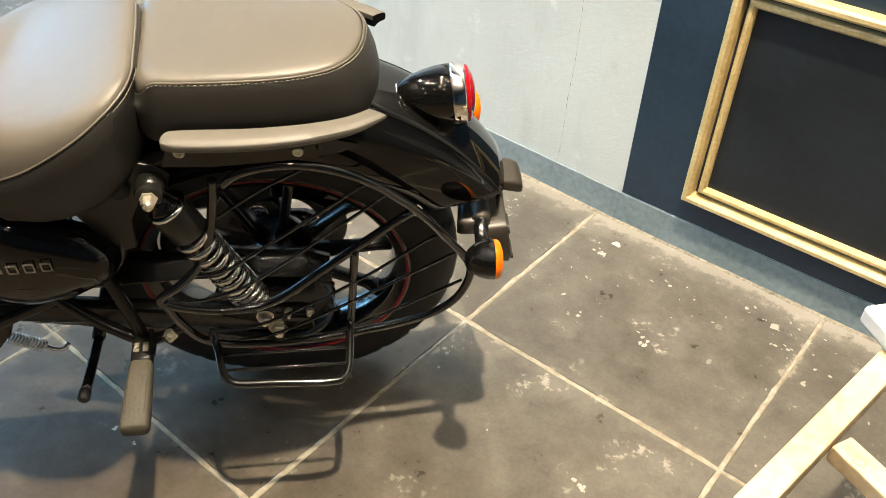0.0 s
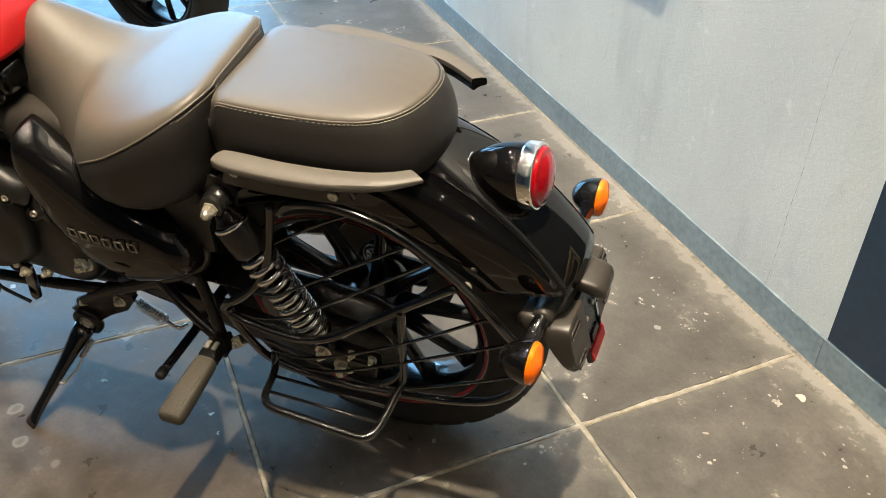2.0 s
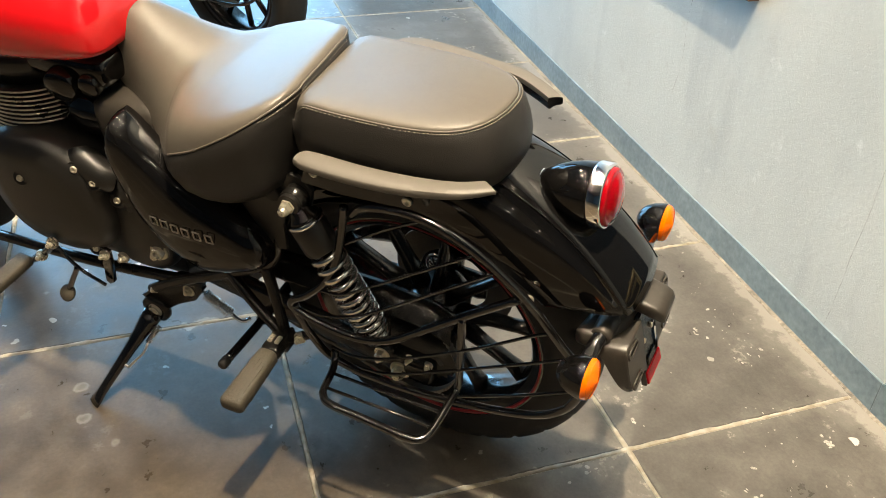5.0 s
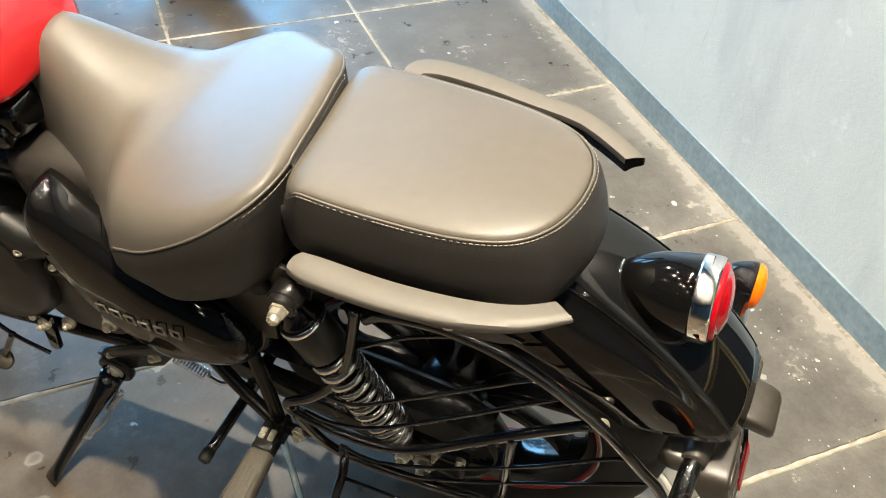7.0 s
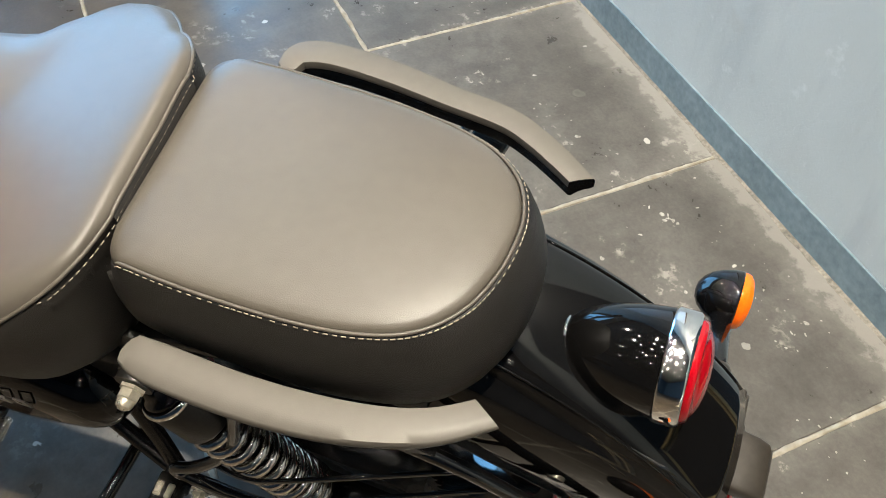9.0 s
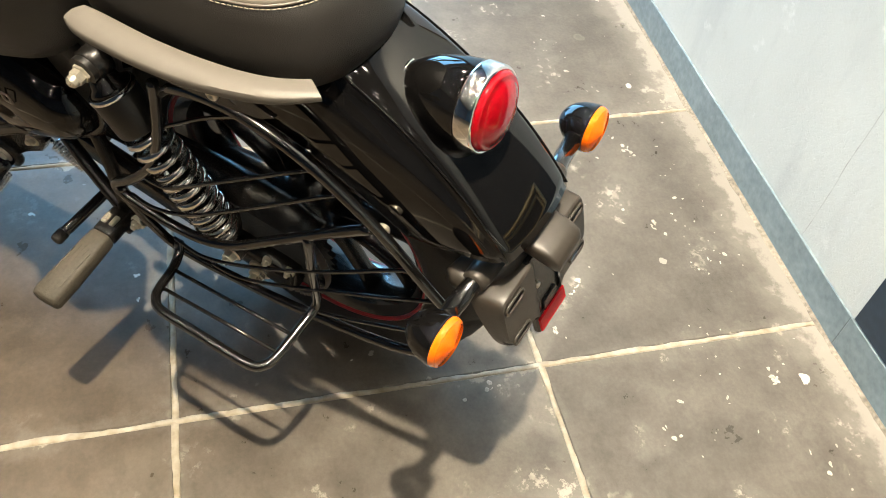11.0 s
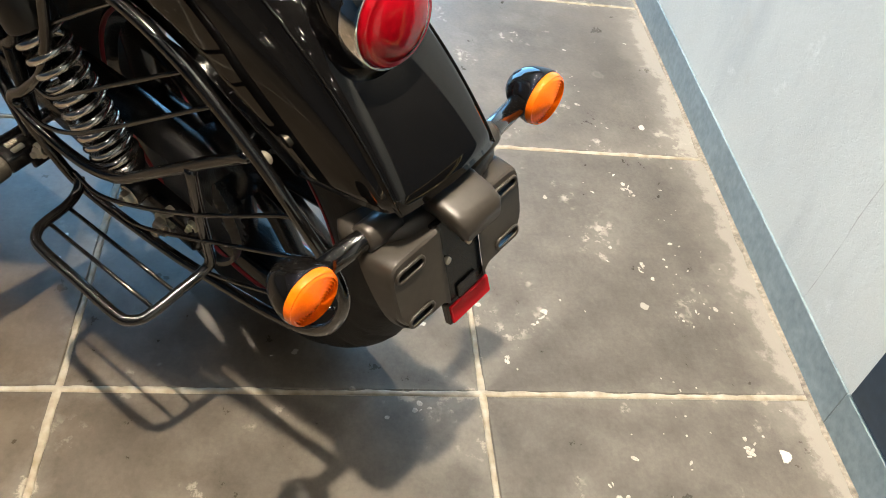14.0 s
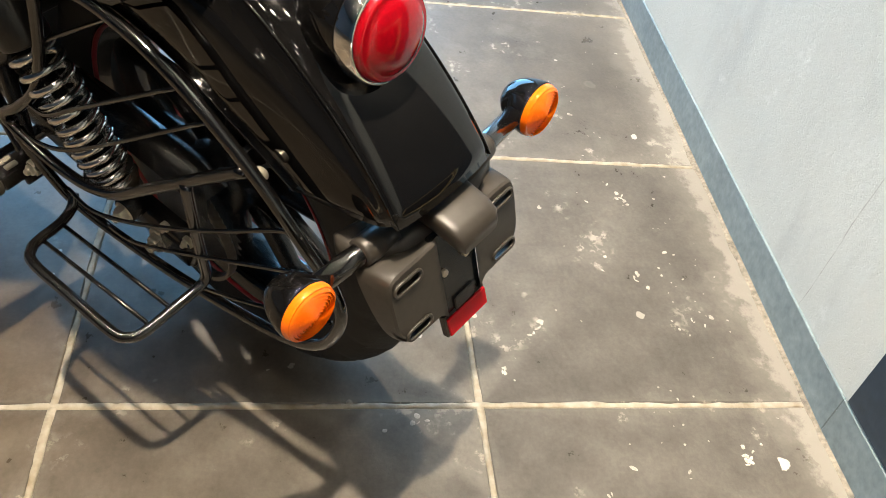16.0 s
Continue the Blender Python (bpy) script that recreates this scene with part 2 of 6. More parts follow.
# ---------------------------------------------------------------- floor and walls
WALL_Y, SKIRT = 0.545, 0.083
GROUT = 0.009
def floor_mat():
    m = bpy.data.materials.new("dark_slate_tile")
    m.use_nodes = True
    t = m.node_tree
    n, link = t.nodes, t.links.new
    b = n["Principled BSDF"]
    co = n.new("ShaderNodeNewGeometry")

    def noisy(scale, detail, lo, hi, rough=0.6):
        x, r = n.new("ShaderNodeTexNoise"), n.new("ShaderNodeMapRange")
        x.inputs["Scale"].default_value, x.inputs["Detail"].default_value, x.inputs["Roughness"].default_value = scale, detail, rough
        r.inputs["From Min"].default_value, r.inputs["From Max"].default_value = lo, hi
        link(co.outputs["Position"], x.inputs["Vector"]), link(x.outputs["Fac"], r.inputs["Value"])
        return r.outputs[0], x.outputs["Fac"]

    def blend(fac, a, c):
        x = n.new("ShaderNodeMix")
        x.data_type = "RGBA"
        link(fac, x.inputs["Factor"])
        for key, v in (("A", a), ("B", c)):
            if isinstance(v, tuple):
                x.inputs[key].default_value = (*v, 1)
            else:
                link(v, x.inputs[key])
        return x.outputs["Result"]

    def calc(op, a, c, d=None):
        x = n.new("ShaderNodeMath")
        x.operation = op
        for k, v in enumerate((a, c) if d is None else (a, c, d)):
            if isinstance(v, (float, int)):
                x.inputs[k].default_value = v
            else:
                link(v, x.inputs[k])
        return x.outputs[0]

    def step(value, lo, hi, top=1.0):
        x = n.new("ShaderNodeMapRange")
        x.inputs["From Min"].default_value, x.inputs["From Max"].default_value, x.inputs["To Max"].default_value = lo, hi, top
        link(value, x.inputs["Value"])
        return x.outputs[0]

    def scaled(tone, value):
        x = n.new("ShaderNodeVectorMath")
        x.operation = "SCALE"
        link(tone, x.inputs[0]), link(value, x.inputs["Scale"])
        return x.outputs[0]

    # sealed slate: broad clouds, mottling and mineral grain
    cloud, _ = noisy(2.6, 5, 0.32, 0.68)
    mottle, raw = noisy(13, 8, 0.35, 0.65, 0.66)
    grain, grainy = noisy(130, 5, 0.3, 0.7, 0.68)
    tone = blend(cloud, (0.069, 0.0615, 0.0525), (0.112, 0.1015, 0.088))
    tone = scaled(tone, calc("MULTIPLY_ADD", mottle, 0.42, 0.79))
    tone = scaled(tone, calc("MULTIPLY_ADD", grain, 0.26, 0.87))
    haze, _ = noisy(6.0, 7, 0.52, 0.74, 0.7)
    tone = blend(calc("MULTIPLY", haze, 0.55), tone, (0.175, 0.166, 0.148))
    # dusty tone towards the wall; further out shade is painted in, darker and browner
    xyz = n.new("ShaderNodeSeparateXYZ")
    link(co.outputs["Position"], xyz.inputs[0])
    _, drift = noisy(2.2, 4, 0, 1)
    wallward = step(calc("MULTIPLY_ADD", drift, 0.9, xyz.outputs[1]), -0.35, 0.45)
    dimmed = n.new("ShaderNodeMix")
    dimmed.data_type, dimmed.blend_type = "RGBA", "MULTIPLY"
    dimmed.inputs["Factor"].default_value = 1.0
    dimmed.inputs["B"].default_value = (0.72, 0.61, 0.48, 1)
    link(tone, dimmed.inputs["A"])
    tone = blend(wallward, dimmed.outputs["Result"], tone)
    # dark smudges in loose groups
    smudge, _ = noisy(24, 5, 0.58, 0.70, 0.6)
    where, _ = noisy(3.0, 2, 0.48, 0.62)
    tone = blend(calc("MULTIPLY", calc("MULTIPLY", smudge, where), 0.2), tone, (0.045, 0.040, 0.035))
    # dried splashes: faint round stains with paler rims
    warp, shift, moved = n.new("ShaderNodeTexNoise"), n.new("ShaderNodeVectorMath"), n.new("ShaderNodeVectorMath")
    warp.inputs["Scale"].default_value, warp.inputs["Detail"].default_value = 45, 4
    shift.operation = "SCALE"
    shift.inputs["Scale"].default_value = 0.02
    link(co.outputs["Position"], warp.inputs["Vector"]), link(warp.outputs["Color"], shift.inputs[0])
    link(co.outputs["Position"], moved.inputs[0]), link(shift.outputs[0], moved.inputs[1])
    cells, pick = n.new("ShaderNodeTexVoronoi"), n.new("ShaderNodeSeparateColor")
    cells.inputs["Scale"].default_value = 11
    link(moved.outputs[0], cells.inputs["Vector"]), link(cells.outputs["Color"], pick.inputs[0])
    radius = calc("MULTIPLY_ADD", pick.outputs[0], 0.42, -0.22)
    inside = step(calc("SUBTRACT", radius, cells.outputs["Distance"]), -0.015, 0.03)
    rim = calc("SUBTRACT", inside, calc("MULTIPLY", step(calc("SUBTRACT", radius, cells.outputs["Distance"]), 0.03, 0.09), 0.6))
    tone = blend(calc("MULTIPLY", calc("MULTIPLY", rim, pick.outputs[1]), 0.55), tone, (0.23, 0.215, 0.185))
    # broken pale scuffs where plaster was trodden in
    scuff, _ = noisy(38, 7, 0.52, 0.58, 0.7)
    where, _ = noisy(6.5, 4, 0.585, 0.64)
    tone = blend(calc("MULTIPLY", calc("MULTIPLY", scuff, where), calc("MULTIPLY_ADD", wallward, 0.7, 0.1)), tone, (0.33, 0.305, 0.26))
    # grout residue along the edges of the tiles: a thin film and crisp broken patches
    tex, split = n.new("ShaderNodeTexCoord"), n.new("ShaderNodeSeparateXYZ")
    link(tex.outputs["Generated"], split.inputs[0])
    near = [calc("SUBTRACT", 0.5, calc("ABSOLUTE", calc("SUBTRACT", split.outputs[k], 0.5), 0.0)) for k in (0, 1)]
    rimward = calc("MINIMUM", near[0], near[1])
    _, rag = noisy(17.0, 9, 0, 1, 0.72)
    _, slow = noisy(4.0, 3, 0, 1)
    reach = calc("SUBTRACT", calc("MULTIPLY_ADD", slow, 0.55, calc("MULTIPLY", rag, 0.75)), calc("MULTIPLY", rimward, 4.2))
    tone = blend(step(reach, 0.50, 0.80, 0.35), tone, (0.22, 0.205, 0.175))
    tone = blend(step(reach, 0.70, 0.74, 0.7), tone, (0.30, 0.27, 0.22))
    # beige plaster dragged along the foot of the wall, with a ragged edge
    skew = calc("MULTIPLY", calc("MAXIMUM", calc("SUBTRACT", 0.05, xyz.outputs[0]), 0.0), 0.034)
    away = calc("SUBTRACT", calc("ADD", skew, WALL_Y), xyz.outputs[1])
    strip = calc("SUBTRACT", calc("MULTIPLY_ADD", slow, 0.05, calc("MULTIPLY", rag, 0.15)), away)
    tone = blend(step(strip, -0.01, 0.06, 0.4), tone, (0.24, 0.22, 0.19))
    tone = blend(step(strip, 0.05, 0.066, 0.6), tone, (0.29, 0.268, 0.235))
    # plaster and paint specks
    vor, cut, gate = n.new("ShaderNodeTexVoronoi"), n.new("ShaderNodeMapRange"), n.new("ShaderNodeMath")
    vor.inputs["Scale"].default_value, vor.inputs["Randomness"].default_value = 17, 1
    warp, add = n.new("ShaderNodeTexNoise"), n.new("ShaderNodeVectorMath")
    warp.inputs["Scale"].default_value, warp.inputs["Detail"].default_value = 55, 3
    shift = n.new("ShaderNodeVectorMath")
    shift.operation = "SCALE"
    shift.inputs["Scale"].default_value = 0.022
    link(co.outputs["Position"], warp.inputs["Vector"]), link(warp.outputs["Color"], shift.inputs[0])
    link(co.outputs["Position"], add.inputs[0]), link(shift.outputs[0], add.inputs[1]), link(add.outputs[0], vor.inputs["Vector"])
    size = n.new("ShaderNodeMapRange")
    size.inputs["From Min"].default_value, size.inputs["From Max"].default_value = 0.72, 1.0
    size.inputs["To Min"].default_value, size.inputs["To Max"].default_value = -0.03, 0.17
    sep = n.new("ShaderNodeSeparateColor")
    link(vor.outputs["Color"], sep.inputs[0]), link(sep.outputs[0], size.inputs["Value"])
    gate.operation = "SUBTRACT"
    link(size.outputs[0], gate.inputs[0]), link(vor.outputs["Distance"], gate.inputs[1])
    cut.inputs["From Min"].default_value, cut.inputs["From Max"].default_value = -0.012, 0.012
    link(gate.outputs[0], cut.inputs["Value"])
    soft = n.new("ShaderNodeMath")
    soft.operation = "MULTIPLY"
    link(cut.outputs[0], soft.inputs[0]), link(sep.outputs[1], soft.inputs[1])
    tone = blend(soft.outputs[0], tone, (0.50, 0.47, 0.42))
    # worn tile colour differs from piece to piece
    info, hsv, rng = n.new("ShaderNodeObjectInfo"), n.new("ShaderNodeHueSaturation"), n.new("ShaderNodeMapRange")
    rng.inputs["To Min"].default_value, rng.inputs["To Max"].default_value = 0.88, 1.14
    link(info.outputs["Random"], rng.inputs["Value"]), link(rng.outputs[0], hsv.inputs["Value"]), link(tone, hsv.inputs["Color"])
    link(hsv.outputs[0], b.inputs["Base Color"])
    r = n.new("ShaderNodeMapRange")
    r.inputs["From Min"].default_value, r.inputs["From Max"].default_value = 0.3, 0.7
    r.inputs["To Min"].default_value, r.inputs["To Max"].default_value = 0.24, 0.50
    b.inputs["Specular IOR Level"].default_value = 0.5
    link(raw, r.inputs["Value"]), link(r.outputs[0], b.inputs["Roughness"])
    bp = n.new("ShaderNodeBump")
    bp.inputs["Strength"].default_value, bp.inputs["Distance"].default_value = 0.2, 0.004
    fine = n.new("ShaderNodeBump")
    fine.inputs["Strength"].default_value, fine.inputs["Distance"].default_value = 0.22, 0.0012
    link(grainy, fine.inputs["Height"]), link(bp.outputs[0], fine.inputs["Normal"])
    link(raw, bp.inputs["Height"]), link(fine.outputs[0], b.inputs["Normal"])
    return m


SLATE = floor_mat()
GROUTMAT = mat("ochre_grout", (0.25, 0.205, 0.135), 0.85, 0, 0.2, 5, 0.05, 0.6, 140, other=(0.40, 0.37, 0.315))


def plaster_mat():
    """Troweled pale plaster: broad stains, small blemishes, granular relief with pits."""
    m = bpy.data.materials.new("pale_grey_plaster")
    m.use_nodes = True
    t = m.node_tree
    n, link = t.nodes, t.links.new
    b, co = n["Principled BSDF"], n.new("ShaderNodeNewGeometry")

    def noisy(scale, detail, rough, lo, hi, stretch=None):
        x, r = n.new("ShaderNodeTexNoise"), n.new("ShaderNodeMapRange")
        x.inputs["Scale"].default_value, x.inputs["Detail"].default_value, x.inputs["Roughness"].default_value = scale, detail, rough
        r.inputs["From Min"].default_value, r.inputs["From Max"].default_value = lo, hi
        src = co.outputs["Position"]
        if stretch:
            mp = n.new("ShaderNodeMapping")
            mp.inputs["Scale"].default_value = stretch
            link(src, mp.inputs["Vector"])
            src = mp.outputs[0]
        link(src, x.inputs["Vector"]), link(x.outputs["Fac"], r.inputs["Value"])
        return r.outputs[0], x.outputs["Fac"]

    def blend(fac, a, c):
        x = n.new("ShaderNodeMix")
        x.data_type = "RGBA"
        link(fac, x.inputs["Factor"])
        for key, v in (("A", a), ("B", c)):
            if isinstance(v, tuple):
                x.inputs[key].default_value = (*v, 1)
            else:
                link(v, x.inputs[key])
        return x.outputs["Result"]

    broad, _ = noisy(1.6, 4, 0.55, 0.35, 0.65)
    tone = blend(broad, (0.47, 0.495, 0.48), (0.55, 0.575, 0.555))
    streak, _ = noisy(4.0, 5, 0.6, 0.55, 0.8, (1.6, 1.6, 0.35))
    tone = blend(streak, tone, (0.40, 0.425, 0.425))
    blot, _ = noisy(9.0, 7, 0.65, 0.60, 0.78)
    tone = blend(blot, tone, (0.45, 0.46, 0.435))
    chalk, _ = noisy(15.0, 6, 0.7, 0.62, 0.74)
    tone = blend(chalk, tone, (0.62, 0.64, 0.625))
    link(tone, b.inputs["Base Color"])
    b.inputs["Roughness"].default_value = 0.72
    _, rough = noisy(60, 8, 0.72, 0, 1)
    pits, _ = noisy(150, 3, 0.6, 0.30, 0.42)
    coarse, fine = n.new("ShaderNodeBump"), n.new("ShaderNodeBump")
    coarse.inputs["Strength"].default_value, coarse.inputs["Distance"].default_value = 0.36, 0.006
    fine.inputs["Strength"].default_value, fine.inputs["Distance"].default_value = 0.35, 0.0015
    link(rough, coarse.inputs["Height"]), link(pits, fine.inputs["Height"])
    link(coarse.outputs[0], fine.inputs["Normal"]), link(fine.outputs[0], b.inputs["Normal"])
    return m


PLASTER = plaster_mat()
SKIRTMAT = mat("blue_grey_skirting_paint", (0.165, 0.215, 0.235), 0.5, 0, 0.2, 7, 0.1, 0.35, 90, other=(0.225, 0.28, 0.30))
BLUE = mat("dark_blue_paint", (0.016, 0.032, 0.052), 0.4, 0, 0.2, 7, 0.1, 0.2, 60)
PANELMAT = mat("blue_black_panel", (0.010, 0.014, 0.019), 0.42, 0, 0.3, 6, 0.1, 0.1, 60)
CEIL = mat("charcoal_ceiling_paint", (0.045, 0.045, 0.047), 0.8, 0, 0.1, 2)
DARKWALL = mat("slate_blue_wall_paint", (0.06, 0.075, 0.09), 0.7, 0, 0.1, 2, 0.08, 0.3, 60)

X0, X1, Y0, CEILING = -4.8, 7.2, -8.2, 4.45


def structure(name, m, size, material, label, bevel=0.0):
    bm = bmesh.new()
    box(bm, m, size, bevel)
    return tagged(part(name, bm, material, None, smooth=False), label, name.split("_")[0], kind="structure")


floor = structure("floor", pose((X0 + X1) / 2, (Y0 + WALL_Y) / 2, -0.054), (X1 - X0 + 0.4, WALL_Y - Y0 + 0.4, 0.1), GROUTMAT, "slate tile floor with wide ochre grout joints")
structure("wall_north", pose((0.05 + X1) / 2, WALL_Y + 0.1, CEILING / 2), (X1 - 0.05 + 0.2, 0.2, CEILING), PLASTER, "pale grey plastered wall that holds the door")
# past the door the wall runs two degrees out of square
BEND = Matrix.Translation((0.05, WALL_Y, 0)) @ Matrix.Rotation(radians(-1.95), 4, "Z") @ Matrix.Translation((-0.05, -WALL_Y, 0))
frame_of["now"] = BEND
structure("wall_north_far", pose((X0 - 0.2 + 0.05) / 2, WALL_Y + 0.1, CEILING / 2), (0.05 - X0 + 0.2, 0.2, CEILING), PLASTER, "pale grey plastered wall with hairline cracks")
frame_of["now"] = None
structure("wall_east", pose(X1 + 0.1, (Y0 + WALL_Y) / 2, CEILING / 2), (0.2, WALL_Y - Y0, CEILING), DARKWALL, "plain dark blue-grey painted end wall")
structure("wall_south", pose((X0 + X1) / 2, Y0 - 0.1, CEILING / 2), (X1 - X0 + 0.4, 0.2, CEILING), DARKWALL, "plain dark blue-grey wall of the showroom")
structure("ceiling", pose((X0 + X1) / 2, (Y0 + WALL_Y) / 2, CEILING + 0.05), (X1 - X0 + 0.4, WALL_Y - Y0 + 0.4, 0.1), CEIL, "plain charcoal showroom ceiling")
# ---------------------------------------------------------------- wall, door, skirting
def slab(name, x0, x1, y0, y1, z0, z1, material, parent=None, label="", bevel=0.0015):
    bm = bmesh.new()
    box(bm, pose((x0 + x1) / 2, (y0 + y1) / 2, (z0 + z1) / 2), (x1 - x0, y1 - y0, z1 - z0), bevel, 1)
    return part(name, bm, material, parent, label, smooth=False)


skirting = slab("baseboard", 0.05, X1, WALL_Y - 0.004, WALL_Y + 0.02, 0.0, SKIRT, SKIRTMAT, None, "")
tagged(skirting, "low skirting painted in scuffed blue-grey gloss", "skirting", kind="structure")
frame_of["now"] = BEND
skirting = slab("baseboard", X0, 0.05, WALL_Y - 0.004, WALL_Y + 0.02, 0.0, SKIRT, SKIRTMAT)
tagged(skirting, "low skirting painted in scuffed blue-grey gloss", "skirting", kind="structure")
frame_of["now"] = None

# dark blue panelled door with a cream moulding
door = slab("door_1", 0.055, 1.15, WALL_Y - 0.003, WALL_Y + 0.03, SKIRT + 0.002, 2.1, BLUE)
tagged(door, "dark blue painted door with a cream moulded panel", "door", kind="structure")
FX0, FX1, FZ0, FZ1 = 0.207, 1.0, 0.146, 0.672


def moulding(name, inset, width, depth):
    bm = bmesh.new()
    x0, x1, z0, z1 = FX0 + inset, FX1 - inset, FZ0 + inset, FZ1 - inset
    prof = [(0, 0), (0.15 * width, depth * 0.8), (0.35 * width, depth), (0.65 * width, depth), (0.9 * width, depth * 0.7), (width, 0)]
    rings = []
    for cx, cz, sx, sz in ((x0, z0, 1, 1), (x1, z0, -1, 1), (x1, z1, -1, -1), (x0, z1, 1, -1)):
        rings.append([(cx + sx * d, WALL_Y - 0.003 - h, cz + sz * d) for d, h in prof])
    rings_to_mesh(bm, rings, closed=True)
    return part(name, bm, CREAM, door, "cream-gold painted wooden moulding", smooth=False)


moulding("outer_moulding", 0.0, 0.026, 0.026)
moulding("inner_moulding", 0.032, 0.02, 0.016)
slab("door_panel", FX0 + 0.045, FX1 - 0.045, WALL_Y - 0.006, WALL_Y, FZ0 + 0.045, FZ1 - 0.045, PANELMAT, door, "blue-black recessed door panel")

# hairline cracks in the plaster
def crack(points):
    bm = bmesh.new()
    rng = random.Random(len(points) * 7 + int(points[0][0] * 100))
    pts = spline([(x, WALL_Y - 0.0006, z) for x, z in points], 10)
    left, right = [], []
    for p in pts:
        w = 0.0008 * max(0.12, rng.uniform(-0.5, 1.3))
        j = rng.uniform(-0.0012, 0.0012)
        left.append(bm.verts.new(p + Vector((j * 0.5 - w, 0, 0)))), right.append(bm.verts.new(p + Vector((j * 0.5 + w, 0, 0))))
    for i in range(len(pts) - 1):
        bm.faces.new((left[i], right[i], right[i + 1], left[i + 1]))
    return tagged(part("wall_crack", bm, CRACK, None, smooth=False), "thin dark crack in the pale plaster", "crack", kind="structure")


frame_of["now"] = BEND
CRACK = mat("crack_shade", (0.27, 0.265, 0.25), 0.9, 0, 0.2)
crack([(-0.144, 0.083), (-0.140, 0.115), (-0.137, 0.22), (-0.138, 0.276), (-0.132, 0.376), (-0.134, 0.509), (-0.130, 0.622), (-0.116, 0.693), (-0.104, 0.79), (-0.098, 0.9)])
crack([(-0.92, 0.3), (-0.9, 0.4), (-0.91, 0.55), (-0.87, 0.66)])

# box sign on the wall
sign = empty("wall_sign", pose(0, 0, 0), "white-faced box sign with brown sides fixed to the wall", "sign")
slab("sign_case", -1.55, -0.637, WALL_Y - 0.032, WALL_Y - 0.001, 0.652, 1.5, mat("brown_laminate", (0.10, 0.055, 0.035), 0.4, 0, 0.2, 8), sign)
slab("sign_face", -1.545, -0.642, WALL_Y - 0.0355, WALL_Y - 0.0315, 0.657, 1.495, mat("white_acrylic", (0.72, 0.75, 0.78), 0.2, 0, 0.03, 3), sign, "white acrylic face")

frame_of["now"] = None
# wooden stand with a white top
stand = empty("display_stand", pose(0, 0, 0), "low pale pine display stand with a white top", "stand")


def beam(name, a, b, w, d, material, parent, up=(0, 0, 1)):
    bm = bmesh.new()
    a, b = Vector(a), Vector(b)
    z = (b - a).normalized()
    x = z.cross(Vector(up)).normalized()
    y = z.cross(x)
    m = Matrix((x, y, z)).transposed().to_4x4()
    m.translation = (a + b) / 2
    box(bm, m, (w, d, (b - a).length), 0.003, 2)
    return part(name, bm, material, parent, smooth=False)


# a low stool frame: a long rail that overhangs, a cross rail back to the second rail, legs under the far side
RA, RB = Vector((0.700, -0.433, 0.46)), Vector((0.783, 0.12, 0.46))
SA, SB = Vector((1.09, -0.42, 0.452)), Vector((1.15, 0.06, 0.452))
beam("top_rail", RA, RB, 0.034, 0.03, WOOD, stand)
beam("cross_rail", (0.748, -0.262, 0.452), SA + Vector((-0.017, 0.02, 0)), 0.034, 0.026, WOOD, stand)
beam("cross_rail", RB + Vector((0.017, -0.02, -0.004)), SB + Vector((-0.017, -0.02, 0)), 0.034, 0.026, WOOD, stand)
beam("back_rail", SA, SB, 0.034, 0.03, WOOD, stand)
for p in (SA + Vector((0, 0.03, 0)), SB - Vector((0, 0.03, 0)), Vector((1.0, 0.078, 0.452))):
    beam("leg", (p.x, p.y, p.z - 0.015), (p.x, p.y, 0.0), 0.034, 0.034, WOOD, stand, up=(1, 0, 0))
bm = bmesh.new()
turned(bm, axes((0.775, -0.278, 0.464), (0, 0, 1)), [(0, 0), (0.009, 0), (0.0085, 0.0025), (0, 0.0025)], 16)
part("dowel", bm, WOOD, stand)
bm = bmesh.new()
box(bm, pose(0.875, -0.03, 0.493, 0, 0, 52), (0.26, 0.26, 0.03), 0.006, 2)
part("top", bm, mat("white_laminate", (0.8, 0.8, 0.78), 0.35, 0, 0.03, 4), stand, "white laminated top", smooth=False)

# shop front: glazed opening towards the street
GY0, GY1, GZ0, GZ1 = -3.95, 0.45, 0.12, 3.32
for name, y0, y1, z0, z1 in (("wall_west", Y0, GY0, 0, CEILING), ("wall_west_pier", GY1, WALL_Y + 0.16, 0, CEILING), ("wall_west_sill", GY0, GY1, 0, GZ0), ("wall_west_head", GY0, GY1, GZ1, CEILING)):
    tagged(slab(name, X0 - 0.2, X0, y0, y1, z0, z1, PLASTER), "plain pale plastered wall round the shop window", "wall", kind="structure")
window = tagged(slab("window_1", X0 - 0.12, X0 - 0.08, GY0, GY1, GZ0, GZ0 + 0.05, SATIN), "large glazed shop front in slim dark frames", "window", kind="structure")
slab("window_frame", X0 - 0.12, X0 - 0.08, GY0, GY1, GZ1 - 0.05, GZ1, SATIN, window)
for k in range(5):
    y = GY0 + (GY1 - GY0 - 0.05) * k / 4
    slab("mullion", X0 - 0.119, X0 - 0.081, y, y + 0.05, GZ0 + 0.05, GZ1 - 0.05, SATIN, window)
glass = bpy.data.materials.new("clear_glass")
glass.use_nodes = True
gb = glass.node_tree.nodes["Principled BSDF"]
gb.inputs["Transmission Weight"].default_value, gb.inputs["Roughness"].default_value, gb.inputs["IOR"].default_value = 1.0, 0.0, 1.1
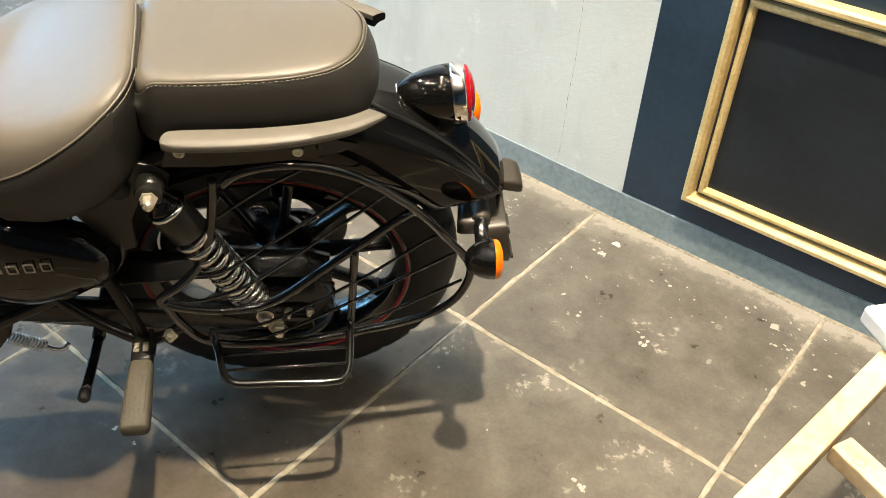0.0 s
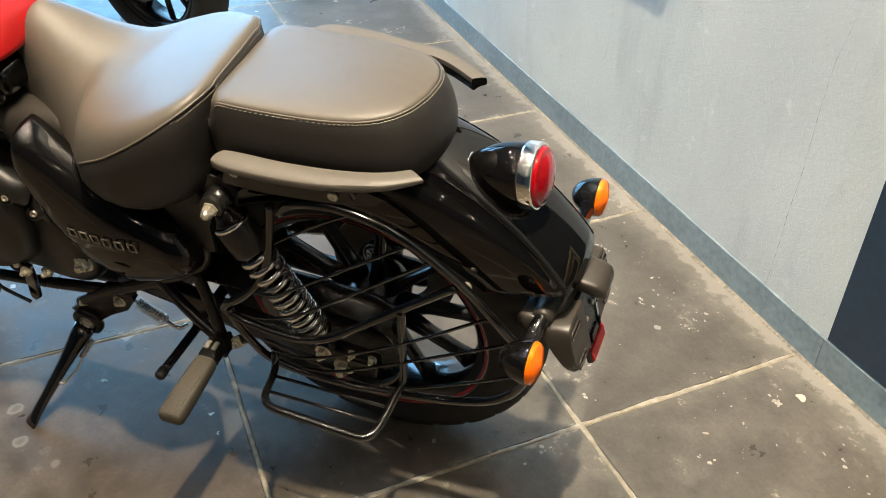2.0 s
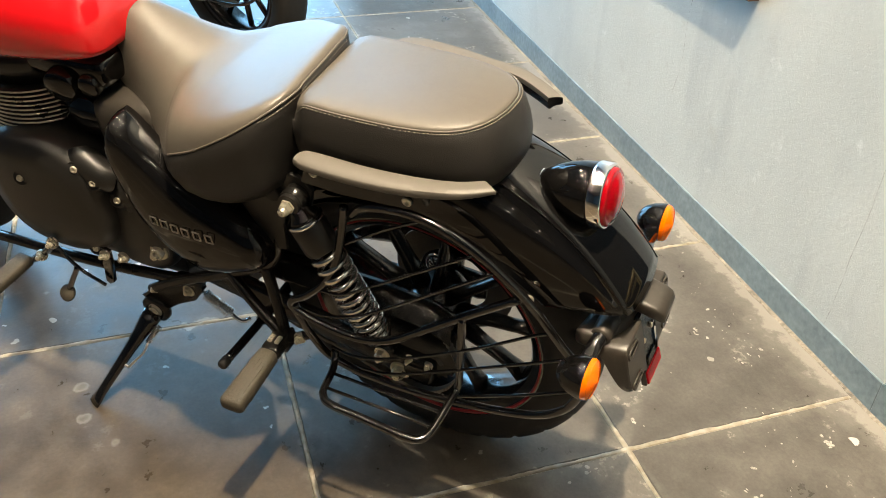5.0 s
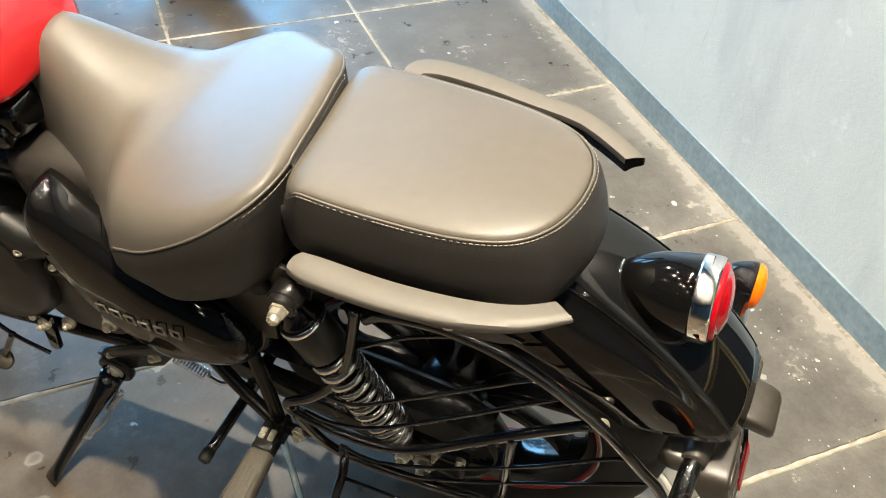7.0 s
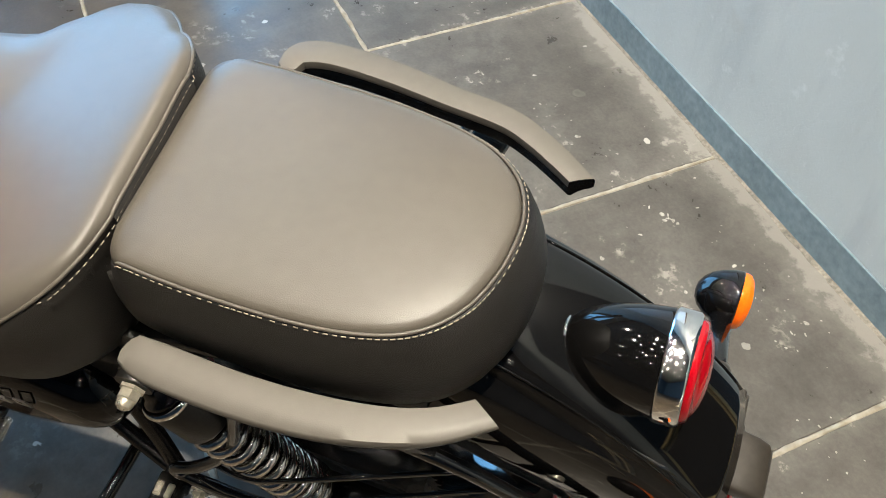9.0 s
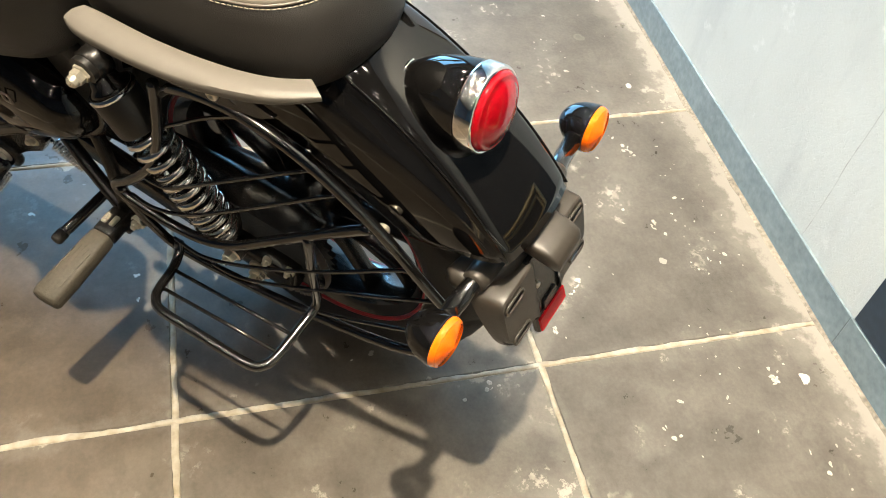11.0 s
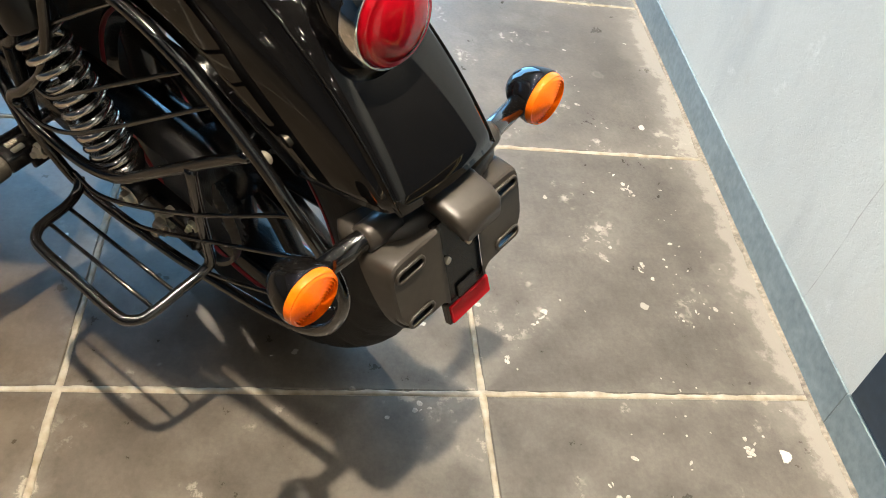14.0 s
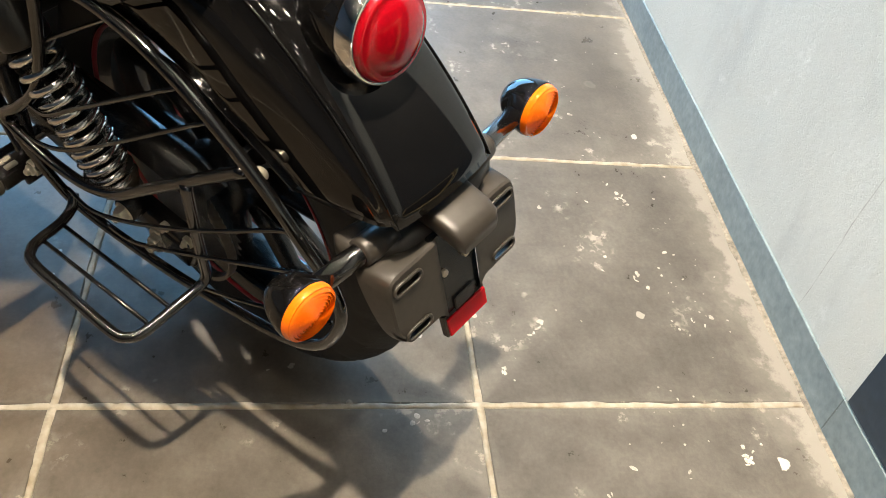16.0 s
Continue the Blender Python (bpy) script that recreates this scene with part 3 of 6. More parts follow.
for k in range(4):
    y = GY0 + (GY1 - GY0 - 0.05) * k / 4 + 0.05
    pane = slab("pane", X0 - 0.104, X0 - 0.098, y, y + (GY1 - GY0 - 0.05) / 4 - 0.05, GZ0 + 0.05, GZ1 - 0.05, glass, window, "clear glass pane", 0)
    pane.visible_shadow = False
ground = slab("ground", X0 - 60, X0 - 0.2, -45, 45, -0.3, -0.05, mat("street_paving", (0.25, 0.25, 0.24), 0.8, 0, 0.2, 1.5), None, "", 0)
tagged(ground, "pale paved street outside the shop", "ground", kind="structure")

# recessed ceiling lights
GLOW = bpy.data.materials.new("led_diffuser")
GLOW.use_nodes = True
gl = GLOW.node_tree.nodes["Principled BSDF"]
gl.inputs["Emission Color"].default_value, gl.inputs["Emission Strength"].default_value = (1.0, 0.86, 0.66, 1), 180


def ceiling_light(x, y):
    ob = empty("ceiling_light", pose(x, y, CEILING), "small round recessed ceiling light, lit warm white", "light", "ceiling lights")
    bm = bmesh.new()
    turned(bm, pose(0, 0, 0, 180), [(0.054, -0.0005), (0.078, -0.0005), (0.078, 0.004), (0.067, 0.008), (0.054, 0.004)], 24)
    part("trim_ring", bm, SATIN, ob)
    bm = bmesh.new()
    turned(bm, pose(0, 0, 0, 180), [(0, -0.0004), (0.052, -0.0004), (0.052, 0.002), (0, 0.003)], 20)
    part("diffuser", bm, GLOW, ob)
    return ob


first = ceiling_light(0.15, -0.75)
for x, y in ((0.75, -1.0), (-0.35, -0.95), (0.2, -1.6), (0.95, 0.1), (1.4, -0.6), (-0.9, -0.2), (-0.6, -2.0), (1.0, -2.0), (1.8, -1.5), (-1.6, -1.2), (2.4, -0.4), (0.3, -2.7),
             (3.3, -1.2), (3.4, -2.8), (4.6, -0.4), (4.7, -2.0), (6.0, -1.2), (4.6, -4.2), (1.9, -3.4), (0.7, -4.1), (-0.9, -3.6), (-2.2, -4.8), (1.9, -5.4), (0.2, -6.0)):
    copy_thing(first, pose(x, y, CEILING))
# ---------------------------------------------------------------- motorcycle (x to its tail, y to its right, z up)
BIKE = pose(-0.195, -0.337, 0, 10.0, 0, 48.3)
bike = empty("motorcycle", BIKE, "black cruiser motorcycle with red tank leaning on its side stand", "motorcycle")
AXLE = Vector((0.006, 0, 0.302))
frame_of["now"] = SKEW


def sheet(bm, rows):
    vs = [[bm.verts.new(p) for p in r] for r in rows]
    for a, b in zip(vs, vs[1:]):
        for i in range(len(a) - 1):
            bm.faces.new((a[i], a[i + 1], b[i + 1], b[i]))


def thicken(ob, t, offset=-1):
    mod = ob.modifiers.new("thickness", "SOLIDIFY")
    mod.thickness, mod.offset = t, offset
    return ob


DARKSTEEL = mat("oiled_chain_steel", (0.12, 0.11, 0.095), 0.35, 0.7, 0.2, 30, 0.1, 0.1, 300)


# rear wheel -------------------------------------------------------
def rear_wheel():
    m = axes((0.006, 0.018, 0.314), (0, 1, 0))
    bm = bmesh.new()
    prof = [(0.222, -0.041), (0.232, -0.052), (0.254, -0.0600), (0.272, -0.0602), (0.287, -0.0555), (0.298, -0.046), (0.3062, -0.035), (0.312, -0.023), (0.3152, -0.011), (0.316, 0)]
    prof = prof + [(r, -y) for r, y in prof[-2::-1]]
    n = 288
    rings = []
    for k in range(n):
        a = 2 * math.pi * k / n
        ring = []
        for r, y in prof:
            wave = (k + round(abs(y) * 160)) % 12
            cut = 0.005 if wave in (0, 1) and 0.012 < abs(y) < 0.06 and r > 0.28 else 0
            if abs(y) < 0.004:
                cut = 0.004
            ring.append(m @ Vector(((r - cut) * math.cos(a), (r - cut) * math.sin(a), y)))
        rings.append(ring)
    rows = [[bm.verts.new(p) for p in r] for r in rings]
    for i in range(n):
        a, b = rows[i], rows[(i + 1) % n]
        for j in range(len(prof) - 1):
            bm.faces.new((a[j], a[j + 1], b[j + 1], b[j]))
    wheel = part("rear_wheel", bm, RUBBER, bike, "black grooved tyre on a black alloy wheel")
    sharp(wheel, 40)
    bm = bmesh.new()
    lip = [(0.236, -0.052), (0.236, -0.058), (0.226, -0.058), (0.219, -0.05), (0.207, -0.044), (0.2, -0.03), (0.197, 0.0), (0.2, 0.03), (0.207, 0.044), (0.219, 0.05), (0.226, 0.058), (0.236, 0.058), (0.236, 0.052), (0.226, 0.04), (0.222, 0.0), (0.226, -0.04)]
    lip = [(r, y * 0.87) for r, y in lip]
    rings = [[m @ Vector((r * math.cos(2 * math.pi * k / 96), r * math.sin(2 * math.pi * k / 96), y)) for r, y in lip] for k in range(96)]
    rings_to_mesh(bm, rings, closed=True)
    sharp(part("rim", bm, TUBE, wheel, "gloss black alloy rim"), 35)
    for s in (-1, 1):
        bm = bmesh.new()
        rings = [[m @ Vector((r * math.cos(2 * math.pi * k / 96), r * math.sin(2 * math.pi * k / 96), y * s)) for r, y in ((0.2275, 0.0505), (0.2275, 0.0516), (0.2245, 0.0514), (0.2225, 0.048), (0.2225, 0.046))] for k in range(96)]
        rings_to_mesh(bm, rings, closed=True)
        part("rim_stripe", bm, REDSTRIPE, wheel, "thin red pinstripe")
    for k in range(5):
        for d in (-1, 1):
            v = m.to_3x3().inverted() @ Vector((math.cos(radians(134 + 72 * k)), 0, math.sin(radians(134 + 72 * k))))
            a = math.atan2(v.y, v.x)
            a0, a1 = a + d * 0.314, a + d * 0.314
            bm = bmesh.new()
            rings = []
            for r, ang, w, t in ((0.05, a0, 0.012, 0.022), (0.11, (a0 + a1) / 2, 0.009, 0.016), (0.17, a1, 0.0085, 0.015), (0.202, a1 + d * 0.03, 0.011, 0.022)):
                c = Vector((r * math.cos(ang), r * math.sin(ang), 0))
                side = Vector((-math.sin(ang), math.cos(ang), 0))
                rings.append([m @ (c + side * w * math.cos(q) + Vector((0, 0, t * math.sin(q)))) for q in (math.pi * j / 5 for j in range(10))])
            rings_to_mesh(bm, rings)
            part("spoke", bm, SATIN, wheel)
    bm = bmesh.new()
    turned(bm, m, [(0, -0.075), (0.02, -0.075), (0.03, -0.07), (0.05, -0.05), (0.055, -0.03), (0.05, 0), (0.055, 0.03), (0.05, 0.05), (0.03, 0.07), (0, 0.075)], 40)
    part("hub", bm, SATIN, wheel)
    bm = bmesh.new()
    teeth = 38
    out = []
    for k in range(teeth * 4):
        a = 2 * math.pi * k / (teeth * 4)
        r = 0.094 + (0.006 if k % 4 in (0, 1) else 0)
        out.append((r * math.cos(a), r * math.sin(a)))
    plate(bm, out, m @ Matrix.Translation((0, 0, -0.086)), 0.007, 0)
    part("sprocket", bm, SATIN, wheel, "", smooth=False)
    bm = bmesh.new()
    turned(bm, m, [(0.07, 0.072), (0.12, 0.072), (0.12, 0.077), (0.07, 0.077)], 64)
    part("brake_disc", bm, DARKSTEEL, wheel, "", smooth=False)
    bm = bmesh.new()
    box(bm, Matrix.Translation((0.075, 0.083, 0.425)) @ Matrix.Rotation(radians(35), 4, "Y"), (0.13, 0.045, 0.07), 0.014, 3)
    box(bm, Matrix.Translation((0.03, 0.083, 0.42)) @ Matrix.Rotation(radians(10), 4, "Y"), (0.07, 0.03, 0.05), 0.010, 2)
    part("brake_caliper", bm, GLOSS, wheel, "gloss black brake caliper")
    # anchor plate of the brake beside the axle, with its domed cap
    bm = bmesh.new()
    turned(bm, axes((-0.032, 0.128, 0.322), (-0.1, -1, 0.35)), [(0, 0), (0.044, 0), (0.046, 0.006), (0.045, 0.022), (0.038, 0.030), (0.028, 0.033), (0, 0.033)], 36)
    box(bm, Matrix.Translation((-0.070, 0.105, 0.315)) @ Matrix.Rotation(radians(20), 4, "Y"), (0.05, 0.03, 0.04), 0.008, 2)
    hub = sharp(part("brake_anchor", bm, GLOSS, wheel, "gloss black brake anchor plate"), 40)
    bm = bmesh.new()
    turned(bm, axes((-0.034, 0.098, 0.333), (-0.1, -1, 0.35)), [(0.021, 0), (0.0215, 0.004), (0.019, 0.009), (0.012, 0.0125), (0.004, 0.014), (0, 0.014)], 28)
    part("domed_cap", bm, CHROME, hub, "domed chrome cap")
    return wheel


rear_wheel()

# fender -----------------------------------------------------------
def fender():
    bm = bmesh.new()
    rows = []
    a0, a1, n = 128, 33.6, 44
    for k in range(n + 1):
        f = k / n
        a = radians(a0 + (a1 - a0) * f)
        R = 0.424 + 0.02 * min(1, f * 1.6)
        tail = max(0, (f - 0.72) / 0.28)          # the sides draw in towards the tail
        w = 0.056 + 0.010 * max(0, (f - 0.4) / 0.6)
        # a steep narrow facet below the ridge, then a full convex flank
        we, re, wl, rl = w + 0.0095 - 0.0075 * tail, -0.027 + 0.012 * tail, 0.0985 - 0.011 * tail, -0.110
        side = [(w, -0.011), (w + 0.3 * (we - w), -0.011 + 0.3 * (re + 0.011)), (we - 0.0005, re + 0.0005)]
        QE = 0.74 * math.pi / 2
        for q in (0.14, 0.28, 0.42, 0.56, 0.7, 0.85, 1.0):
            q *= QE
            side.append((we + (wl - we) * math.sin(q) / math.sin(QE), re + (rl - re) * (1 - math.cos(q)) / (1 - math.cos(QE))))
        half = [(0, 0), (w * 0.3, -0.0006), (w * 0.6, -0.0028), (w * 0.86, -0.0065)] + side
        sec = [(-y, r) for y, r in half[:0:-1]] + half
        row = []
        for y, r in sec:
            # the lower edge sweeps up at the very end
            back = 0.0 if abs(y) < w + 0.001 else radians(9) * tail ** 2 * min(1.0, -r / 0.110) ** 1.2
            row.append(AXLE + Vector(((R + r) * math.cos(a + back), y, (R + r) * math.sin(a + back))))
        rows.append(row)
    sheet(bm, rows)
    ob = thicken(part("rear_fender", bm, GLOSS, bike, "gloss black steel rear fender"), 0.004)
    sharp(ob, 50)
    # rolled beads along both shoulders and the lower rims
    for k in (9, -10, 0, -1):
        bm = bmesh.new()
        tube(bm, [r[k] for r in rows], 0.0011, steps=1, sides=6)
        part("bead", bm, GLOSS, ob)
    return ob


fender()

# seats ------------------------------------------------------------
def pillion():
    base = [(-0.1405, 0), (-0.1405, -0.06), (-0.1385, -0.093), (-0.127, -0.1075), (-0.1, -0.1115), (-0.04, -0.1140), (0.035, -0.1125), (0.085, -0.1055), (0.12, -0.0915), (0.144, -0.066), (0.156, -0.033), (0.159, 0)]
    half = [(x, y, 0) for x, y in base]
    loop = half + [(x, -y, 0) for x, y, _ in half[-2:0:-1]]
    ring = [p for p in spline(loop, 5, closed=True)]
    n = len(ring)
    normals = []
    for i in range(n):
        d = (ring[(i + 1) % n] - ring[i - 1]).normalized()
        normals.append(Vector((d.y, -d.x, 0)))
    flip = 1 if normals[10].y < 0 else -1

    def roll(p):
        t = max(0.0, min(1.0, (-0.110 - p.x) / 0.028))
        return t * t * (3 - 2 * t)

    def level(off, z, squeeze=1.0):
        out = []
        for p, q in zip(ring, normals):
            front = max(0.0, min(1.0, (p.x + 0.143) / 0.03))
            v = Vector((p.x * squeeze, p.y * squeeze * (0.875 - 0.7 * (p.x + 0.03) if p.y > 0 else 1), 0)) + q * flip * off * (0.25 + 0.75 * front) * (1 - 0.35 * abs(q.y) ** 3)
            v.x -= 0.11 * v.y * max(0.0, min(1.0, -v.x / 0.12))
            z1 = z - (0.020 * roll(p) if z > 0.765 else 0.0)
            out.append(Vector((v.x, v.y, z1 + 0.055 * (v.x + 0.126) * 0.9 * max(0, min(1, (z - 0.7) / 0.08)))))
        return out
    bm = bmesh.new()
    rings_to_mesh(bm, [level(-0.012, 0.692), level(0.004, 0.694), level(0.014, 0.703), level(0.0205, 0.72), level(0.021, 0.735), level(0.017, 0.752), level(0.0105, 0.768), level(0.004, 0.7785), level(0.0, 0.7815), level(-0.003, 0.779)])
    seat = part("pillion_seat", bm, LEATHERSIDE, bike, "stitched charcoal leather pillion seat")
    bm = bmesh.new()
    edge = level(-0.0015, 0.7815)
    rings = [level(-0.002, 0.778), edge]
    for f, h in ((0.985, 0.0032), (0.955, 0.0050), (0.9, 0.0064), (0.8, 0.0077), (0.66, 0.0087), (0.48, 0.0094), (0.28, 0.0098), (0.1, 0.0100)):
        back = min(1.0, (1 - f) / 0.1)
        lift = 0.020 * (back * (2 - back)) ** 0.7
        rings.append([Vector((0.015 * (1 - f) + p.x * f, p.y * f, (p.z + lift * roll(o)) * f + (0.7815 + 0.05 * (0.015 * (1 - f) + p.x * f + 0.126)) * (1 - f) + h)) for p, o in zip(edge, ring)])
    rings_to_mesh(bm, rings)
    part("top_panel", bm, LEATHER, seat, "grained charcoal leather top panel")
    # two rows of stitches along the rim, none along the front
    bm = bmesh.new()
    tops = level(0.0036, 0.7805)
    path = spline(tops, 3, closed=True)
    run, mark = 0.0, 0.0
    for a, b in zip(path, path[1:]):
        run += (b - a).length
        if run >= mark and a.x > -0.106:
            d = (b - a).normalized()
            tube(bm, [a - d * 0.0017, a, a + d * 0.0017], 0.00055, steps=1, sides=5)
            mark = run + 0.0048
    part("stitching", bm, THREAD, seat, "cream stitching along the rim")
    bm = bmesh.new()
    rim = [p for p in level(0.0002, 0.7822)]
    first = next(i for i, p in enumerate(rim) if p.x > -0.11 and rim[i - 1].x <= -0.11)
    rim = rim[first:] + rim[:first]
    tube(bm, [p for p in rim if p.x > -0.11], 0.0015, steps=1, sides=6)
    part("piping", bm, LEATHER, seat)
    return seat


frame_of["now"] = SKEW @ pose(0, -0.005, 0.781, -2.2, 0, 0) @ pose(0, 0, -0.781)
pillion()
frame_of["now"] = SKEW


def rider_seat():
    def near(x):
        return max(0.0, min(1.0, (x + 0.3) / 0.15))

    def far(u, x):
        return 1.0 if u < 0 else 1 - 0.34 * max(0.0, min(1.0, (x + 0.30) / 0.12))
    # x, centre height, half width, seam height, lower edge
    st = [(-0.137, 0.793, 0.084, 0.790, 0.705), (-0.140, 0.798, 0.110, 0.790, 0.69), (-0.147, 0.801, 0.133, 0.788, 0.67), (-0.165, 0.7975, 0.160, 0.778, 0.645), (-0.20, 0.7868, 0.187, 0.756, 0.622), (-0.25, 0.7715, 0.200, 0.724, 0.605), (-0.288, 0.7602, 0.196, 0.702, 0.603),
          (-0.315, 0.7555, 0.188, 0.686, 0.604), (-0.36, 0.757, 0.155, 0.655, 0.625), (-0.41, 0.771, 0.118, 0.655, 0.645), (-0.455, 0.790, 0.092, 0.668, 0.66), (-0.495, 0.804, 0.072, 0.678, 0.67), (-0.53, 0.803, 0.060, 0.69, 0.68), (-0.55, 0.780, 0.048, 0.70, 0.69)]

    def dome(u, x):
        # broad and flat over the hips, rounder towards the tank
        k = max(0.0, min(1.0, (x + 0.355) / 0.12))
        a = 0.32 * k
        return 1 - a * u * u - (1 - a) * abs(u) ** (3 + (20 if u < 0 else 6) * k)
    cols = [[Vector((s[0], s[k], 0)) for s in st] for k in (1, 2, 3, 4)]
    dense = [spline(c, 4) for c in cols]
    st = [(dense[0][i].x, *(dense[k][i].y for k in range(4))) for i in range(len(dense[0]))]
    bm = bmesh.new()
    U = [-1, -0.992, -0.975, -0.945, -0.9, -0.84, -0.76, -0.64, -0.48, -0.3, -0.1, 0.1, 0.3, 0.48, 0.64, 0.76, 0.84, 0.9, 0.945, 0.975, 0.992, 1]
    rows = []
    for x, zc, w, zs, zb in st:
        rows.append([Vector((x - 0.11 * u * w * near(x), u * w * far(u, x), zs + (zc - zs) * dome(u, x))) for u in U])
    sheet(bm, rows)
    top = rows
    seat_bm = bmesh.new()
    for s in (-1, 1):
        side = []
        x, zc, w, zs, zb = st[0]
        for x, zc, w, zs, zb in [(x + 0.003, zc, w - 0.03, zs - 0.004, zb)] + st:
            h = zs - zb
            side.append([Vector((x - 0.11 * s * y * near(x), s * y * far(s, x), z)) for y, z in ((w - 0.002, zs - 0.001), (w + 0.002, zs - 0.004), (w + 0.004, zs - 0.02 - h * 0.1), (w + 0.001, zs - h * 0.5), (w - 0.012, zs - h * 0.85), (w - 0.03, zb), (w - 0.07, zb + 0.004))])
        sheet(seat_bm, side)
    # rear face
    x, zc, w, zs, zb = st[0]
    sheet(seat_bm, [[Vector((x + dx - 0.11 * u * w, u * w * far(u, x), (zs + (zc - zs) * dome(u, x)) * (1 - f) + zb * f)) for u in U] for f, dx in ((0, 0), (0.05, 0.004), (0.3, 0.006), (1, 0.0))])
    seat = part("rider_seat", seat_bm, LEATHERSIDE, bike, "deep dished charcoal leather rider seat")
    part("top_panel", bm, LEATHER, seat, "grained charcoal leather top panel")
    seam = [r[0] for r in rows if r[0].x > -0.31][::-1] + rows[0][1:-1] + [r[-1] for r in rows if r[-1].x > -0.33]
    bm = bmesh.new()
    tube(bm, seam, 0.0018, steps=1, sides=6)
    part("piping", bm, LEATHER, seat)
    bm = bmesh.new()
    out = []
    for p in seam:
        q = Vector(p)
        q.z -= 0.0045
        q.y += 0.0013 * (1 if p.y > 0 else -1) * min(1, abs(p.y) / 0.1)
        if p.x > -0.148:
            q.x += 0.0035
        out.append(q)
    path = spline(out, 4)
    run = mark = 0.0
    for a, b in zip(path, path[1:]):
        run += (b - a).length
        if run >= mark:
            d = (b - a).normalized()
            tube(bm, [a - d * 0.0019, a + d * 0.0019], 0.00055, steps=1, sides=5)
            mark = run + 0.006
    part("stitching", bm, THREAD, seat, "cream stitching below the rim")
    return seat


rider_seat()

# grab rails -------------------------------------------------------
def grab_rail(s):
    # flat bar seen from above: outer and inner edge, rounded at the front, cut at an angle at the back
    mid = [(-0.093, 0.149), (-0.065, 0.1535), (0.005, 0.1545), (0.065, 0.1495), (0.112, 0.1395), (0.146, 0.126), (0.176, 0.105)]
    wid = [0.012, 0.0165, 0.0165, 0.0158, 0.0142, 0.0132, 0.0122]
    if s > 0:      # the far one hooks in at its front and lies a little closer
        mid = [(-0.101, 0.130), (-0.095, 0.150), (-0.065, 0.1572), (-0.007, 0.1533), (0.05, 0.1440), (0.105, 0.1365), (0.134, 0.1250), (0.16, 0.1105), (0.182, 0.096)]
        wid = [0.0095, 0.0140, 0.0140, 0.0134, 0.0120, 0.0115, 0.0108, 0.0105, 0.0095]
    path = spline([(x, y, 0) for x, y in mid], 5)
    ws = spline([(i, w, 0) for i, w in enumerate(wid)], 5)
    bm = bmesh.new()
    rings = []
    for i, p in enumerate(path):
        d = (path[min(i + 1, len(path) - 1)] - path[max(i - 1, 0)]).normalized()
        q = Vector((-d.y, d.x, 0))
        w = ws[i].y
        f = i / (len(path) - 1)
        if i == 0:
            w *= 0.55
        skew = d * 0.005 * max(0, (f - 0.8) / 0.2)
        z = 0.738 + 0.004 * math.sin(f * math.pi) - 0.004 * (1 - f) + 0.003 * f
        ring = []
        for u, h in ((-1, -0.004), (-0.98, 0.0012), (-0.92, 0.0032), (-0.4, 0.0040), (0.2, 0.0042), (0.88, 0.0032), (0.98, 0.0010), (1, -0.004), (0.96, -0.0075), (0.7, -0.009), (0.2, -0.0095), (-0.2, -0.016), (-0.7, -0.022), (-0.93, -0.021), (-1.0, -0.016)):
            v = p + q * w * u + skew * u
            if s < 0:
                h *= 1 - 0.5 * max(0.0, (f - 0.6) / 0.4) ** 2
            elif h < -0.01:
                h *= 1.0 - 0.3 * f
            ring.append(Vector((v.x, s * v.y - 0.006, z + h + (0.011 if s > 0 else -0.002))))
        rings.append(ring)
    rings_to_mesh(bm, rings)
    # the hollow underside is black in place of its shade; the cut end too
    n = len(rings[0])
    bm.verts.index_update()
    for f in bm.faces:
        if len(f.verts) > 4 or all(v.index % n in (0, 8, 9, 10, 11, 12, 13, 14) for v in f.verts):
            f.material_index = 1
    rail = sharp(part("grab_rail", bm, [RAILGREY, SATIN], bike, "satin grey aluminium grab rail"), 50)
    if s > 0:
        bm = bmesh.new()
        box(bm, pose(0.088, 0.121, 0.716, 8, 0, -12), (0.034, 0.036, 0.012), 0.003, 2)
        box(bm, pose(0.064, 0.126, 0.718, 8, 0, -12), (0.008, 0.03, 0.008), 0.002, 1)
        part("rail_bracket", bm, SATIN, rail)
        return rail
    bm = bmesh.new()
    out = [(-0.105, 0.676), (-0.09, 0.72), (-0.05, 0.726), (0.06, 0.726), (0.12, 0.724), (0.15, 0.716), (0.13, 0.703), (0.09, 0.692), (0.03, 0.684), (-0.04, 0.676)]
    plate(bm, out, Matrix(((1, 0, 0, 0), (0, 0, -1, 0.143 * s + 0.003), (0, 1, 0, 0), (0, 0, 0, 1))), 0.006, 0.001)
    part("rail_bracket", bm, SATIN, rail, "", smooth=False)
    for x, z in ((0.072, 0.705), (-0.078, 0.703)):
        bm = bmesh.new()
        turned(bm, axes((x, (0.1465) * s, z), (0, s, 0)), [(0, 0), (0.0075, 0), (0.0075, 0.003), (0.006, 0.0042), (0.0035, 0.0042), (0.003, 0.0025), (0, 0.0025)], 18)
        part("screw", bm, STEEL, rail, "steel cap screw")
    for x in (0.03, 0.1):
        tubes("post", [[(x, 0.135 * s, 0.69), (x, 0.142 * s, 0.71), (x, 0.15 * s, 0.728)]], 0.006, SATIN, rail, steps=3)


grab_rail(-1)
grab_rail(1)

